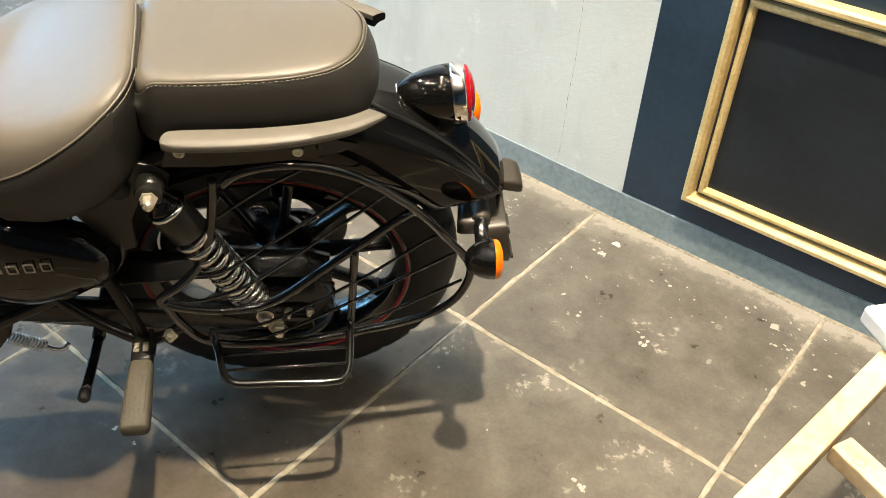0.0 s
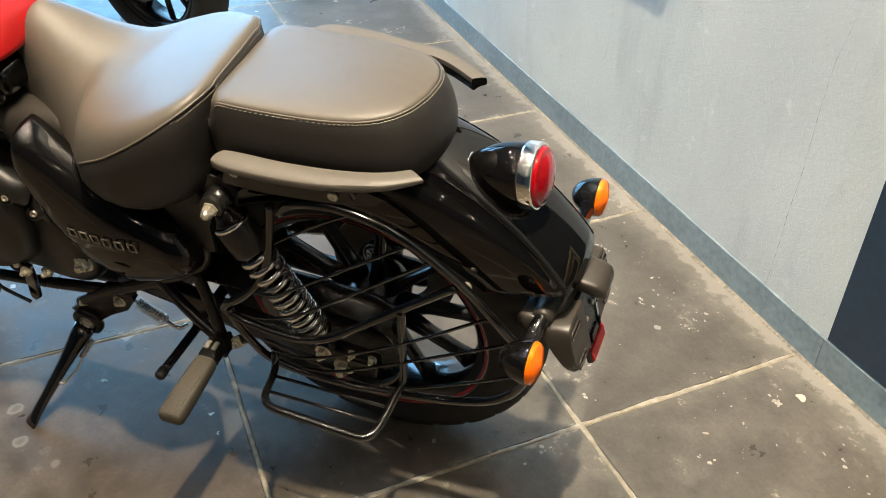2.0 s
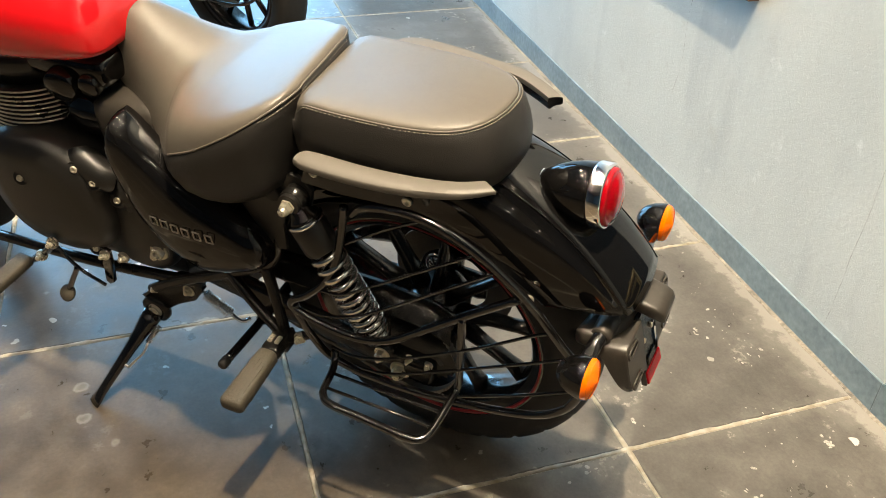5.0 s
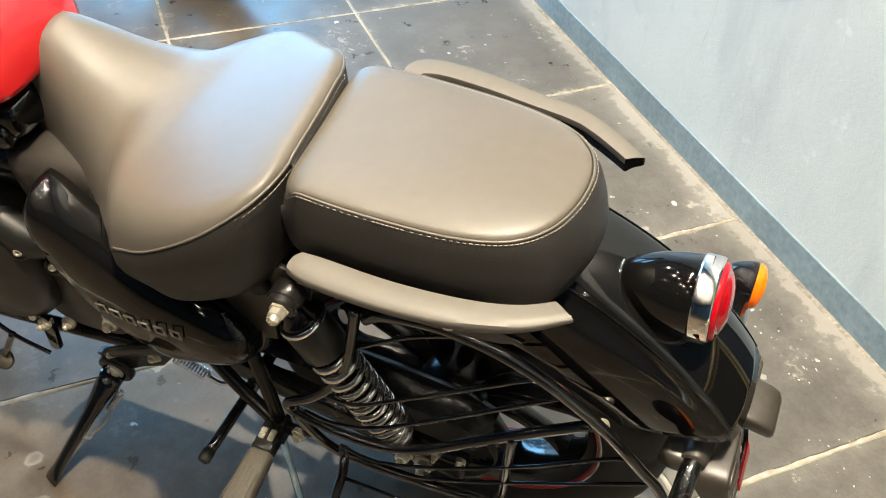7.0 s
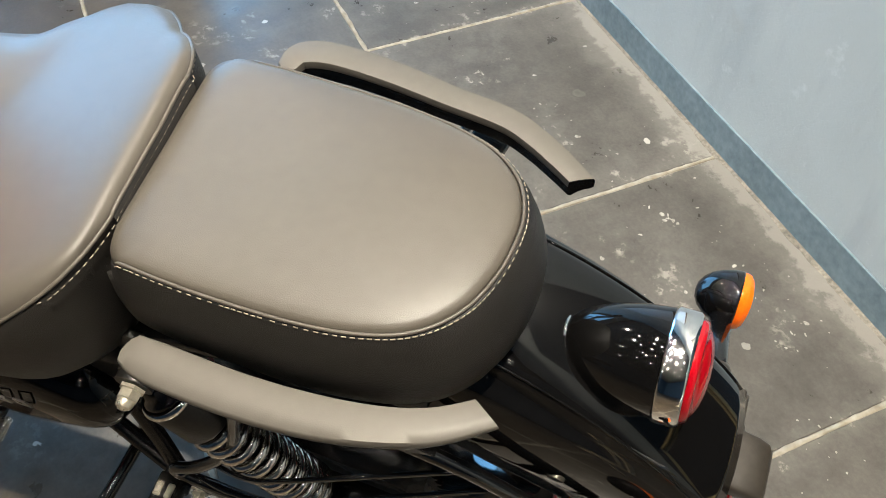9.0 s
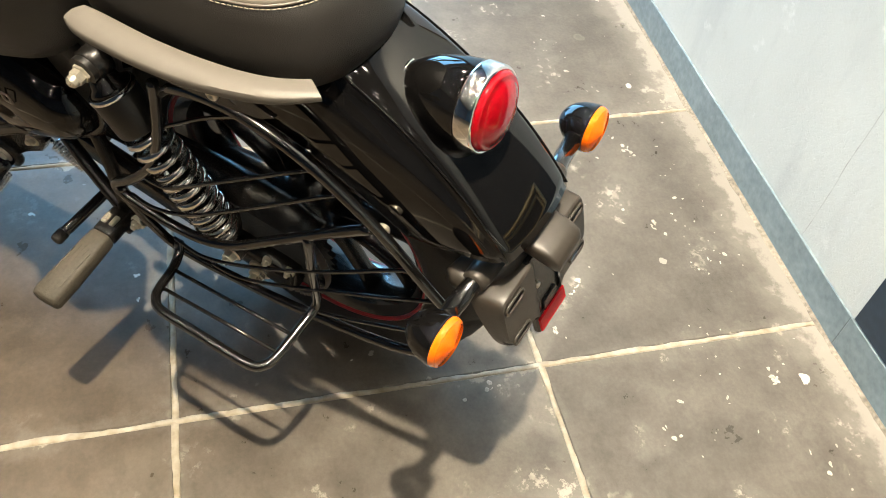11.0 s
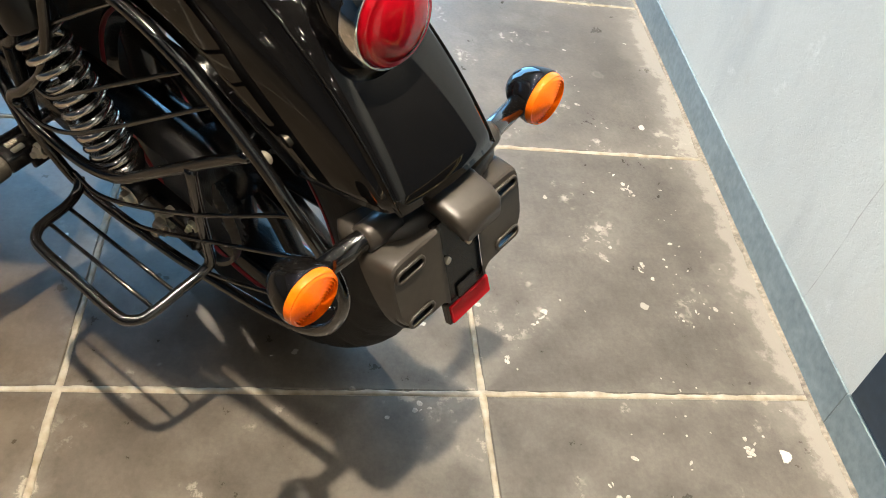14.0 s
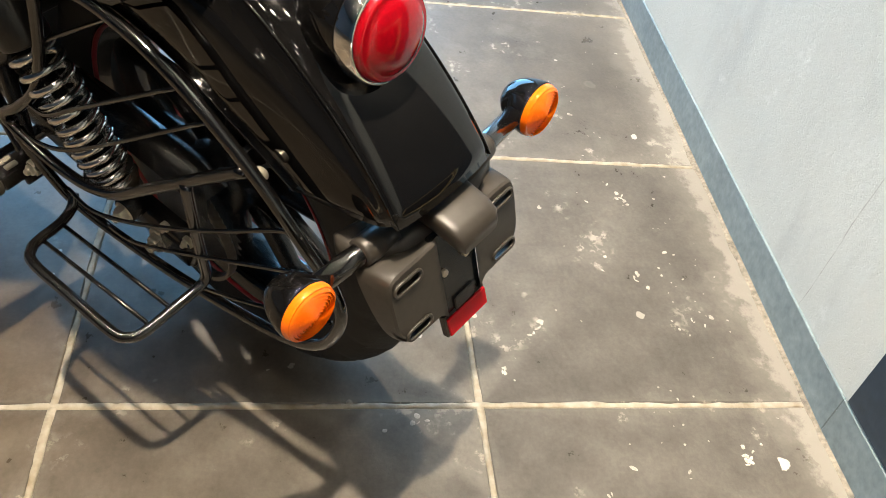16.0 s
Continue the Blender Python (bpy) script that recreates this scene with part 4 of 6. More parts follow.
# shock absorbers --------------------------------------------------
def shock(s):
    a, b = Vector((-0.138, 0.135 * s, 0.634)), Vector((-0.014, 0.132 * s, 0.350))
    d = (b - a).normalized()
    L = (b - a).length
    m = axes(a, d)
    bm = bmesh.new()
    turned(bm, m, [(0, 0.030), (0.0265, 0.033), (0.0285, 0.037), (0.0285, 0.088), (0.027, 0.092), (0.023, 0.094), (0, 0.094)], 36)
    turned(bm, axes(a - Vector((0, 0.014 * s, 0)), (0, s, 0)), [(0.006, 0), (0.017, 0), (0.017, 0.028), (0.006, 0.028)], 24)
    ob = sharp(part("shock_absorber", bm, ENGINE, bike, "chrome-sprung black shock absorber"), 40)
    bm = bmesh.new()
    turned(bm, m, [(0, 0.010), (0.012, 0.012), (0.0165, 0.018), (0.018, 0.024), (0.0225, 0.029), (0.0265, 0.0335), (0, 0.034)], 36)
    part("top_cup", bm, GLOSS, ob, "gloss black upper cup")
    bm = bmesh.new()
    pts = []
    turns, n = 11.5, 11.5 * 20
    z0, z1 = 0.096, L - 0.036
    for k in range(int(n) + 1):
        f = k / n
        g = f * (1.25 - 0.25 * f)      # tighter coils at the foot
        ang = 2 * math.pi * turns * f
        r = 0.0240
        pts.append(m @ Vector((r * math.cos(ang), r * math.sin(ang), z0 + (z1 - z0) * g)))
    tube(bm, pts, 0.0051, steps=1, sides=8)
    part("coil_spring", bm, SPRING, ob, "bright coil spring")
    bm = bmesh.new()
    turned(bm, m, [(0, 0.06), (0.009, 0.06), (0.009, L * 0.55), (0.0145, L * 0.55), (0.0145, L - 0.042), (0.025, L - 0.038), (0.026, L - 0.032), (0.022, L - 0.024), (0.011, L - 0.016), (0, L)], 28)
    turned(bm, axes(b - Vector((0, 0.013 * s, 0)), (0, s, 0)), [(0.005, 0), (0.016, 0), (0.016, 0.026), (0.005, 0.026)], 24)
    part("damper_body", bm, SATIN, ob)
    bm = bmesh.new()
    turned(bm, m, [(0.0255, 0.0325), (0.0285, 0.034), (0.0297, 0.0365), (0.0297, 0.039), (0.028, 0.040)], 36)
    part("cap_band", bm, CHROME, ob, "thin chrome band")
    return ob


frame_of["now"] = None
shock(-1)
frame_of["now"] = SKEW
shock(1)
frame_of["now"] = None
# mounting bolts
bm = bmesh.new()
ROW = [(0, -0.01), (0.008, -0.01), (0.008, 0.0), (0.0120, 0.0), (0.0120, 0.003), (0.0102, 0.0035)]
turned(bm, axes((-0.138, -0.150, 0.633), (0, -1, 0)), ROW + [(0.0098, 0.004), (0.0098, 0.011), (0.0085, 0.0125), (0, 0.0125)], 6)
turned(bm, axes((-0.138, -0.150, 0.633), (0, -1, 0)), [(0, 0.011), (0.0078, 0.0115), (0.0078, 0.015), (0.0064, 0.0185), (0.0034, 0.0208), (0, 0.0214)], 20)
sharp(part("acorn_nut", bm, STEEL, bike, "zinc acorn nut"), 30)
bolt(bike, (-0.014, -0.143, 0.349), (0, -1, 0), 0.0105, 0.012, label="zinc hex nut")
bolt(bike, (0.004, -0.122, 0.289), (0, -1, 0), 0.0135, 0.013, label="zinc axle nut")
bolt(bike, (-0.159, -0.165, 0.347), (0, -1, 0), 0.008, 0.008)
bolt(bike, (0.055, -0.118, 0.317), (0, -1, 0), 0.006, 0.006)
bolt(bike, (0.022, -0.121, 0.325), (0, -1, 0), 0.005, 0.008)

frame_of["now"] = SKEW
# swing arm, chain and guard --------------------------------------
def swing_arm(s):
    bm = bmesh.new()
    rings = []
    low = 0.055 if s > 0 else 0.0
    for x, z, h, y in ((-0.5, 0.325, 0.028, 0.09), (-0.35, 0.318, 0.026, 0.098), (-0.1, 0.305, 0.023, 0.105), (-0.03, 0.302, 0.026, 0.108), (0.05, 0.299, 0.027, 0.108), (0.07, 0.299, 0.02, 0.108)):
        rings.append([Vector((x, (y + dy) * s, z + dz - low * min(1, max(0, (-0.03 - x) / 0.07)))) for dy, dz in ((0.013, h * 0.7), (0.009, h), (-0.009, h), (-0.013, h * 0.7), (-0.013, -h * 0.7), (-0.009, -h), (0.009, -h), (0.013, -h * 0.7))])
    rings_to_mesh(bm, rings)
    arm = part("swing_arm", bm, SATIN, bike)
    bm = bmesh.new()
    box(bm, pose(0.045, 0.122 * s, 0.30), (0.05, 0.005, 0.034), 0.002, 1)
    part("adjuster", bm, SATIN, arm, "", smooth=False)


swing_arm(-1)
swing_arm(1)
bm = bmesh.new()
run = [Vector((-0.47, -0.083, 0.345)), Vector((-0.2, -0.083, 0.372)), Vector((0.006, -0.083, 0.399)), Vector((0.076, -0.083, 0.37)), Vector((0.104, -0.083, 0.30)), Vector((0.076, -0.083, 0.23)), Vector((0.006, -0.083, 0.201)), Vector((-0.2, -0.083, 0.242)), Vector((-0.47, -0.083, 0.285))]
rings = []
for k, p in enumerate(spline(run, 16)):
    w = 0.0045 if k % 2 else 0.0068
    rings.append([p + Vector((0, w, 0.0042)), p + Vector((0, -w, 0.0042)), p + Vector((0, -w, -0.0042)), p + Vector((0, w, -0.0042))])
rings_to_mesh(bm, rings)
part("chain", bm, DARKSTEEL, bike, "drive chain", smooth=False)
bm = bmesh.new()
sheet(bm, [[Vector((x, y, z0 + (0.0 if y > -0.098 else -0.03))) for y in (-0.062, -0.07, -0.095, -0.1, -0.1005)] for x, z0 in ((-0.32, 0.405), (-0.2, 0.418), (-0.05, 0.428), (0.06, 0.424), (0.1, 0.405))])
thicken(part("chain_guard", bm, SATIN, bike, "matt black chain guard"), 0.003)

# inner mudguard and battery boxes behind the wheel opening
bm = bmesh.new()
box(bm, pose(-0.33, 0, 0.56), (0.16, 0.16, 0.22), 0.02, 3)
part("battery_box", bm, MATTE, bike)
bm = bmesh.new()
sheet(bm, [[AXLE + Vector((0.365 * math.cos(radians(a)), y, 0.365 * math.sin(radians(a)))) for y in (-0.08, -0.05, 0, 0.05, 0.08)] for a in range(125, 191, 6)])
thicken(part("inner_mudguard", bm, MATTE, bike), 0.003)

# tail lamp --------------------------------------------------------
def tail_lamp():
    d = Vector((0.993, 0.0, 0.115)).normalized()
    o = Vector((0.206, -0.006, 0.678))
    m = axes(o, d) @ Matrix.Scale(0.87, 4)
    bm = bmesh.new()
    turned(bm, m, [(0, -0.006), (0.018, -0.006), (0.023, -0.002), (0.025, 0.004), (0.031, 0.013), (0.038, 0.027), (0.0445, 0.046), (0.049, 0.067), (0.0512, 0.09), (0.0505, 0.093), (0, 0.093)], 56)
    ob = part("tail_lamp", bm, GLOSS, bike, "gloss black bullet tail lamp")
    bm = bmesh.new()
    turned(bm, m, [(0.0225, -0.0035), (0.0255, -0.002), (0.0262, 0.001), (0.0252, 0.003)], 40)
    part("seat_ring", bm, CHROME, ob, "thin chrome ring")
    bm = bmesh.new()
    turned(bm, m, [(0.047, 0.0895), (0.0525, 0.09), (0.0532, 0.093), (0.0525, 0.111), (0.0508, 0.1135), (0.0485, 0.1138), (0.047, 0.111), (0.047, 0.095)], 64)
    part("bezel", bm, CHROME, ob, "chrome bezel")
    bm = bmesh.new()
    turned(bm, m, [(0.0475, 0.106), (0.0472, 0.1155), (0.0455, 0.119), (0.043, 0.1205), (0.041, 0.1198), (0.037, 0.1232), (0.03, 0.1265), (0.02, 0.129), (0.01, 0.1302), (0, 0.1305)], 56)
    part("lens", bm, REDLENS, ob, "domed red lens")
    bm = bmesh.new()
    rings = []
    for f in range(6):
        g = f / 5
        rings.append([Vector((0.215 + 0.075 * q + 0.012 * g, y * (1.1 - 0.35 * g) - 0.003, 0.628 + 0.02 * g - 0.03 * q + 0.028 * g)) for q, y in ((0, -0.012), (0.3, -0.024), (0.7, -0.024), (1, -0.01), (1, 0.01), (0.7, 0.024), (0.3, 0.024), (0, 0.012))])
    rings_to_mesh(bm, rings)
    part("lamp_foot", bm, GLOSS, ob)


tail_lamp()

# indicators -------------------------------------------------------
def indicator(p, root, lensr=0.0305):
    p, root = Vector(p), Vector(root)
    m = axes(p - Vector((0.05, 0, 0.002)), (1, 0, 0.03))
    bm = bmesh.new()
    turned(bm, m, [(0, 0), (0.008, 0.001), (0.016, 0.0055), (0.0225, 0.013), (0.027, 0.022), (0.030, 0.033), (0.031, 0.041), (0.0305, 0.043), (0, 0.043)], 40)
    ob = part("indicator", bm, GLOSS, bike, "gloss black bullet indicator with amber lens")
    bm = bmesh.new()
    prof = [(0.0298, 0.0425), (0.0302, 0.0465), (0.0285, 0.0505)]
    for k in range(9):
        r = 0.0275 - k * 0.003
        z = 0.0510 + 0.005 * (1 - (r / 0.0285) ** 2)
        prof += [(r, z - 0.0008), (r - 0.0021, z + 0.0017), (r - 0.0027, z - 0.0010)]
    turned(bm, m, prof + [(0, 0.0555)], 40)
    sharp(part("lens", bm, AMBER, ob, "ribbed amber lens"), 40)
    mid = p - Vector((0.022, 0, 0.002))
    d = (root - mid)
    d.normalize()
    a = mid + d * 0.024
    L = (root - a).length
    bm = bmesh.new()
    turned(bm, axes(a, d), [(0, 0), (0.0112, 0), (0.0112, L * 0.72), (0.0112, L)], 24)
    part("stalk", bm, TUBE, ob, "black round stalk")
    bm = bmesh.new()
    turned(bm, axes(a + d * L * 0.66, d), [(0, -0.001), (0.0142, 0), (0.0152, 0.004), (0.0165, L * 0.5), (0, L * 0.5)], 24)
    part("collar", bm, MATTE, ob)


indicator((0.354, -0.164, 0.505), (0.338, -0.06, 0.503))
indicator((0.354, 0.174, 0.516), (0.345, 0.06, 0.522))

# tail bracket, number plate carrier, reflector --------------------
def plate_carrier():
    bm = bmesh.new()
    rings = []
    for y, x0, x1, z0, z1 in ((-0.093, 0.310, 0.334, 0.484, 0.505), (-0.085, 0.300, 0.344, 0.472, 0.508), (-0.05, 0.305, 0.366, 0.455, 0.508), (0, 0.31, 0.374, 0.45, 0.508), (0.05, 0.305, 0.366, 0.455, 0.512), (0.085, 0.305, 0.355, 0.475, 0.525), (0.093, 0.315, 0.345, 0.485, 0.52)):
        cx, cz, hx, hz = (x0 + x1) / 2, (z0 + z1) / 2, (x1 - x0) / 2, (z1 - z0) / 2
        rings.append([Vector((cx + hx * math.copysign(abs(math.cos(q)) ** 0.5, math.cos(q)), y, cz + hz * math.copysign(abs(math.sin(q)) ** 0.5, math.sin(q)))) for q in (2 * math.pi * k / 20 for k in range(20))])
    rings_to_mesh(bm, rings)
    ob = part("tail_bracket", bm, MATTE, bike, "matt grey-black moulded tail bracket")
    # two wings of one moulded plate that leans back towards its foot
    face = Matrix.Translation((0.383, 0, 0.478)) @ Matrix.Rotation(radians(-12), 4, "Y")
    for s in (-1, 1):
        def at(y, v, d):
            return face @ Vector((d, s * y, v))
        corners = [(0.024, 0.022), (0.055, 0.022), (0.084, 0.021), (0.094, 0.012), (0.0965, -0.015), (0.0955, -0.045), (0.089, -0.061), (0.078, -0.072), (0.05, -0.077), (0.034, -0.078), (0.024, -0.088)]
        mid = Vector((0.06, -0.028))
        outline = [Vector((p.x, p.y)) for p in spline([(y, v, 0) for y, v in corners], 3)]
        bm = bmesh.new()
        loops = []
        for inset, d in ((-0.004, -0.042), (-0.002, -0.02), (0.0, -0.006), (0.0012, -0.002), (0.0035, 0.0)):
            loops.append([bm.verts.new(at(*(p + (mid - p).normalized() * inset), d * min(1.0, max(0.18, (p.y + 0.085) / 0.1)) if d < -0.01 else d)) for p in outline])
        n = len(outline)
        for lo, hi in zip(loops, loops[1:]):
            for i in range(n - 1):
                bm.faces.new((lo[i], lo[i + 1], hi[i + 1], hi[i]))
        rim = loops[-1]
        edges = [bm.edges.get((rim[i], rim[i + 1])) for i in range(n - 1)] + [bm.edges.new((rim[-1], rim[0]))]
        slots = []
        for v, y0, y1 in ((0.004, 0.052, 0.089), (-0.062, 0.050, 0.085)):
            c, h, r = (y0 + y1) / 2, (y1 - y0) / 2 - 0.0062, 0.0062
            ends = [(c + h * g + r * math.cos(q + (0 if g > 0 else math.pi)), v + r * math.sin(q + (0 if g > 0 else math.pi))) for g in (1, -1) for q in (math.pi * (k / 6 - 0.5) for k in range(7))]
            hole = [bm.verts.new(at(y, z, 0.0)) for y, z in ends]
            deep = [bm.verts.new(at(y, z, -0.012)) for y, z in ends]
            k = len(hole)
            edges += [bm.edges.new((hole[i], hole[(i + 1) % k])) for i in range(k)]
            for i in range(k):
                bm.faces.new((hole[i], hole[(i + 1) % k], deep[(i + 1) % k], deep[i]))
            slots.append((ends, v))
        bmesh.ops.triangle_fill(bm, edges=edges, use_beauty=True)
        sharp(part("wing", bm, MATTE, ob), 30)
        for ends, v in slots:
            bm = bmesh.new()
            tube(bm, [at(y, z, 0.0008) for y, z in ends], 0.0021, steps=1, sides=6, closed=True)
            part("slot_rim", bm, MATTE, ob)
    # lamp hood
    bm = bmesh.new()
    rings = []
    for x, z, hw, hh in ((0.340, 0.521, 0.031, 0.010), (0.370, 0.522, 0.030, 0.0115), (0.394, 0.517, 0.0295, 0.0125), (0.405, 0.513, 0.028, 0.0115), (0.410, 0.508, 0.024, 0.008)):
        rings.append([Vector((x, 0.003 + hw * math.copysign(abs(math.cos(q)) ** 0.3, math.cos(q)), z + hh * math.copysign(abs(math.sin(q)) ** 0.4, math.sin(q)))) for q in (2 * math.pi * k / 24 for k in range(24))])
    rings_to_mesh(bm, rings)
    part("plate_lamp_hood", bm, MATTE, ob, "rounded matt black lamp hood")
    bm = bmesh.new()
    box(bm, face @ Matrix.Translation((-0.008, 0, -0.035)), (0.008, 0.062, 0.12), 0.002, 1)
    part("centre_plate", bm, SATIN, ob, "", smooth=False)
    for y, v in ((-0.0205, -0.026), (0.0125, -0.024)):
        bm = bmesh.new()
        turned(bm, face @ axes((-0.004, y, v), (1, 0, 0)), [(0, 0), (0.0042, 0), (0.0042, 0.004), (0.003, 0.0045), (0, 0.0045)], 14)
        part("screw", bm, STEEL, ob)
    back = face @ Matrix.Translation((-0.006, 0.001, -0.101)) @ Matrix.Rotation(radians(-4), 4, "Y")
    bm = bmesh.new()
    box(bm, back, (0.009, 0.065, 0.030), 0.002, 2)
    ref = part("reflector", bm, MATTE, bike, "red rectangular reflector", smooth=False)
    bm = bmesh.new()
    box(bm, back @ Matrix.Translation((0.006, 0, 0)), (0.004, 0.0605, 0.0235), 0.001, 1)
    part("reflector_lens", bm, REFLECTOR, ref, "", smooth=False)
    bm = bmesh.new()
    box(bm, face @ Matrix.Translation((-0.004, 0.002, -0.09)), (0.006, 0.03, 0.04), 0.001, 1)
    part("reflector_stay", bm, SATIN, ref, "", smooth=False)


plate_carrier()
frame_of["now"] = None
# saree guard and step ---------------------------------------------
def guard():
    arc = [(-0.045, -0.128, 0.628), (-0.02, -0.132, 0.652), (0.02, -0.134, 0.664), (0.06, -0.134, 0.664), (0.105, -0.134, 0.652), (0.15, -0.133, 0.627), (0.19, -0.132, 0.594), (0.235, -0.130, 0.546), (0.28, -0.127, 0.480), (0.305, -0.126, 0.445)]
    low = [(0.318, -0.130, 0.415), (0.312, -0.135, 0.38), (0.292, -0.139, 0.345), (0.255, -0.141, 0.317), (0.2, -0.141, 0.297), (0.15, -0.141, 0.286), (0.09, -0.142, 0.277), (0.03, -0.143, 0.272), (-0.03, -0.145, 0.276), (-0.08, -0.15, 0.290), (-0.115, -0.157, 0.318), (-0.135, -0.162, 0.36), (-0.148, -0.166, 0.405), (-0.152, -0.166, 0.435)]
    bm = bmesh.new()
    tube(bm, arc + low, 0.0068, steps=6, sides=12)
    ob = part("saree_guard", bm, TUBE, bike, "gloss black tubular saree guard with a step")
    loop = [(-0.056, -0.128, 0.640), (-0.062, -0.133, 0.60), (-0.072, -0.143, 0.545), (-0.09, -0.153, 0.50), (-0.125, -0.164, 0.465), (-0.151, -0.167, 0.447), (-0.158, -0.168, 0.435), (-0.15, -0.168, 0.425), (-0.12, -0.168, 0.413), (-0.08, -0.168, 0.403), (-0.03, -0.166, 0.401), (0.02, -0.161, 0.417), (0.08, -0.151, 0.459), (0.15, -0.139, 0.509), (0.215, -0.131, 0.556)]
    tubes("hoop", [loop], 0.0068, TUBE, ob, steps=5, sides=12)
    step = [(-0.098, -0.158, 0.335), (-0.094, -0.168, 0.322), (-0.088, -0.19, 0.318), (-0.082, -0.225, 0.322), (-0.074, -0.241, 0.325), (-0.055, -0.252, 0.325), (0.01, -0.255, 0.322), (0.085, -0.257, 0.317), (0.105, -0.249, 0.316), (0.113, -0.232, 0.317), (0.118, -0.19, 0.322), (0.121, -0.158, 0.326), (0.123, -0.147, 0.336), (0.125, -0.146, 0.36), (0.128, -0.146, 0.42), (0.132, -0.144, 0.495)]
    tubes("step", [step], 0.0066, TUBE, ob, steps=5, sides=12)
    for y in (-0.192, -0.222):
        tubes("step_rod", [[(-0.086, y, 0.319), (0.115, y - 0.004, 0.319)]], 0.0028, TUBE, ob, steps=2, sides=8)
    rods = [[(-0.068, -0.135, 0.565), (0.0, -0.124, 0.608), (0.075, -0.13, 0.658)], [(-0.112, -0.158, 0.478), (-0.06, -0.166, 0.492), (0.0, -0.16, 0.53), (0.15, -0.134, 0.622)],
            [(-0.135, -0.166, 0.43), (-0.09, -0.174, 0.44), (-0.03, -0.172, 0.463), (0.05, -0.158, 0.512), (0.18, -0.133, 0.598)],
            [(-0.10, -0.16, 0.345), (-0.04, -0.168, 0.352), (0.05, -0.162, 0.388), (0.15, -0.148, 0.438), (0.24, -0.131, 0.49), (0.262, -0.13, 0.50)],
            [(-0.06, -0.15, 0.297), (0.0, -0.158, 0.318), (0.08, -0.156, 0.358), (0.2, -0.142, 0.415), (0.292, -0.128, 0.456)],
            [(0.09, -0.142, 0.283), (0.16, -0.142, 0.318), (0.24, -0.138, 0.358), (0.305, -0.133, 0.392)]]
    for r in rods:
        tubes("wire", [r], 0.0026, TUBE, ob, steps=5, sides=8)
    bolt(ob, (0.226, -0.126, 0.553), (0.3, -0.9, 0.2), 0.006, 0.006)
    return ob


guard()

# pillion peg ------------------------------------------------------
def peg():
    a, b = Vector((-0.205, -0.197, 0.321)), Vector((-0.206, -0.314, 0.317))
    bm = bmesh.new()
    rings = []
    for f, w, h in ((0, 0.0145, 0.011), (0.03, 0.0175, 0.0135), (0.3, 0.019, 0.0145), (0.7, 0.0208, 0.015), (0.96, 0.021, 0.0145), (1.0, 0.0185, 0.011)):
        c = a.lerp(b, f)
        rings.append([c + Vector((w * math.copysign(abs(math.cos(q)) ** 0.45, math.cos(q)), 0, h * math.copysign(abs(math.sin(q)) ** 0.55, math.sin(q)))) for q in (2 * math.pi * k / 24 for k in range(24))])
    rings_to_mesh(bm, rings)
    ob = part("foot_peg", bm, PEGRUBBER, bike, "dusty grey rubber pillion foot peg")
    for k in range(-2, 3):
        bm = bmesh.new()
        box(bm, pose(-0.2055 + k * 0.0065, -0.262, 0.3322, 1.9, 0, 0), (0.0028, 0.084 - abs(k) * 0.012, 0.003), 0.0012, 1)
        part("rib", bm, PEGRUBBER, ob)
    bm = bmesh.new()
    box(bm, pose(-0.205, -0.176, 0.321), (0.032, 0.044, 0.024), 0.004, 2)
    box(bm, pose(-0.215, -0.152, 0.312), (0.008, 0.034, 0.034), 0.003, 2)
    box(bm, pose(-0.195, -0.152, 0.312), (0.008, 0.034, 0.034), 0.003, 2)
    part("hinge", bm, SATIN, ob)
    for x in (-0.2125, -0.1985):
        bm = bmesh.new()
        box(bm, pose(x, -0.175, 0.3345), (0.0085, 0.017, 0.004), 0.0012, 1)
        part("clip", bm, STEEL, ob, "", smooth=False)


peg()

# stands -----------------------------------------------------------
def coil(bm, a, b, r, turns, wire):
    """Coil spring from a to b with short straight ends."""
    along = (b - a).normalized()
    u = along.orthogonal().normalized()
    v = along.cross(u)
    n = turns * 11
    pts = []
    for k in range(n + 1):
        f = k / n
        ang = 2 * math.pi * turns * f
        pts.append(a.lerp(b, f) + (r if 0.06 < f < 0.94 else r * 0.2) * (u * math.cos(ang) + v * math.sin(ang)))
    tube(bm, pts, wire, steps=1, sides=6)


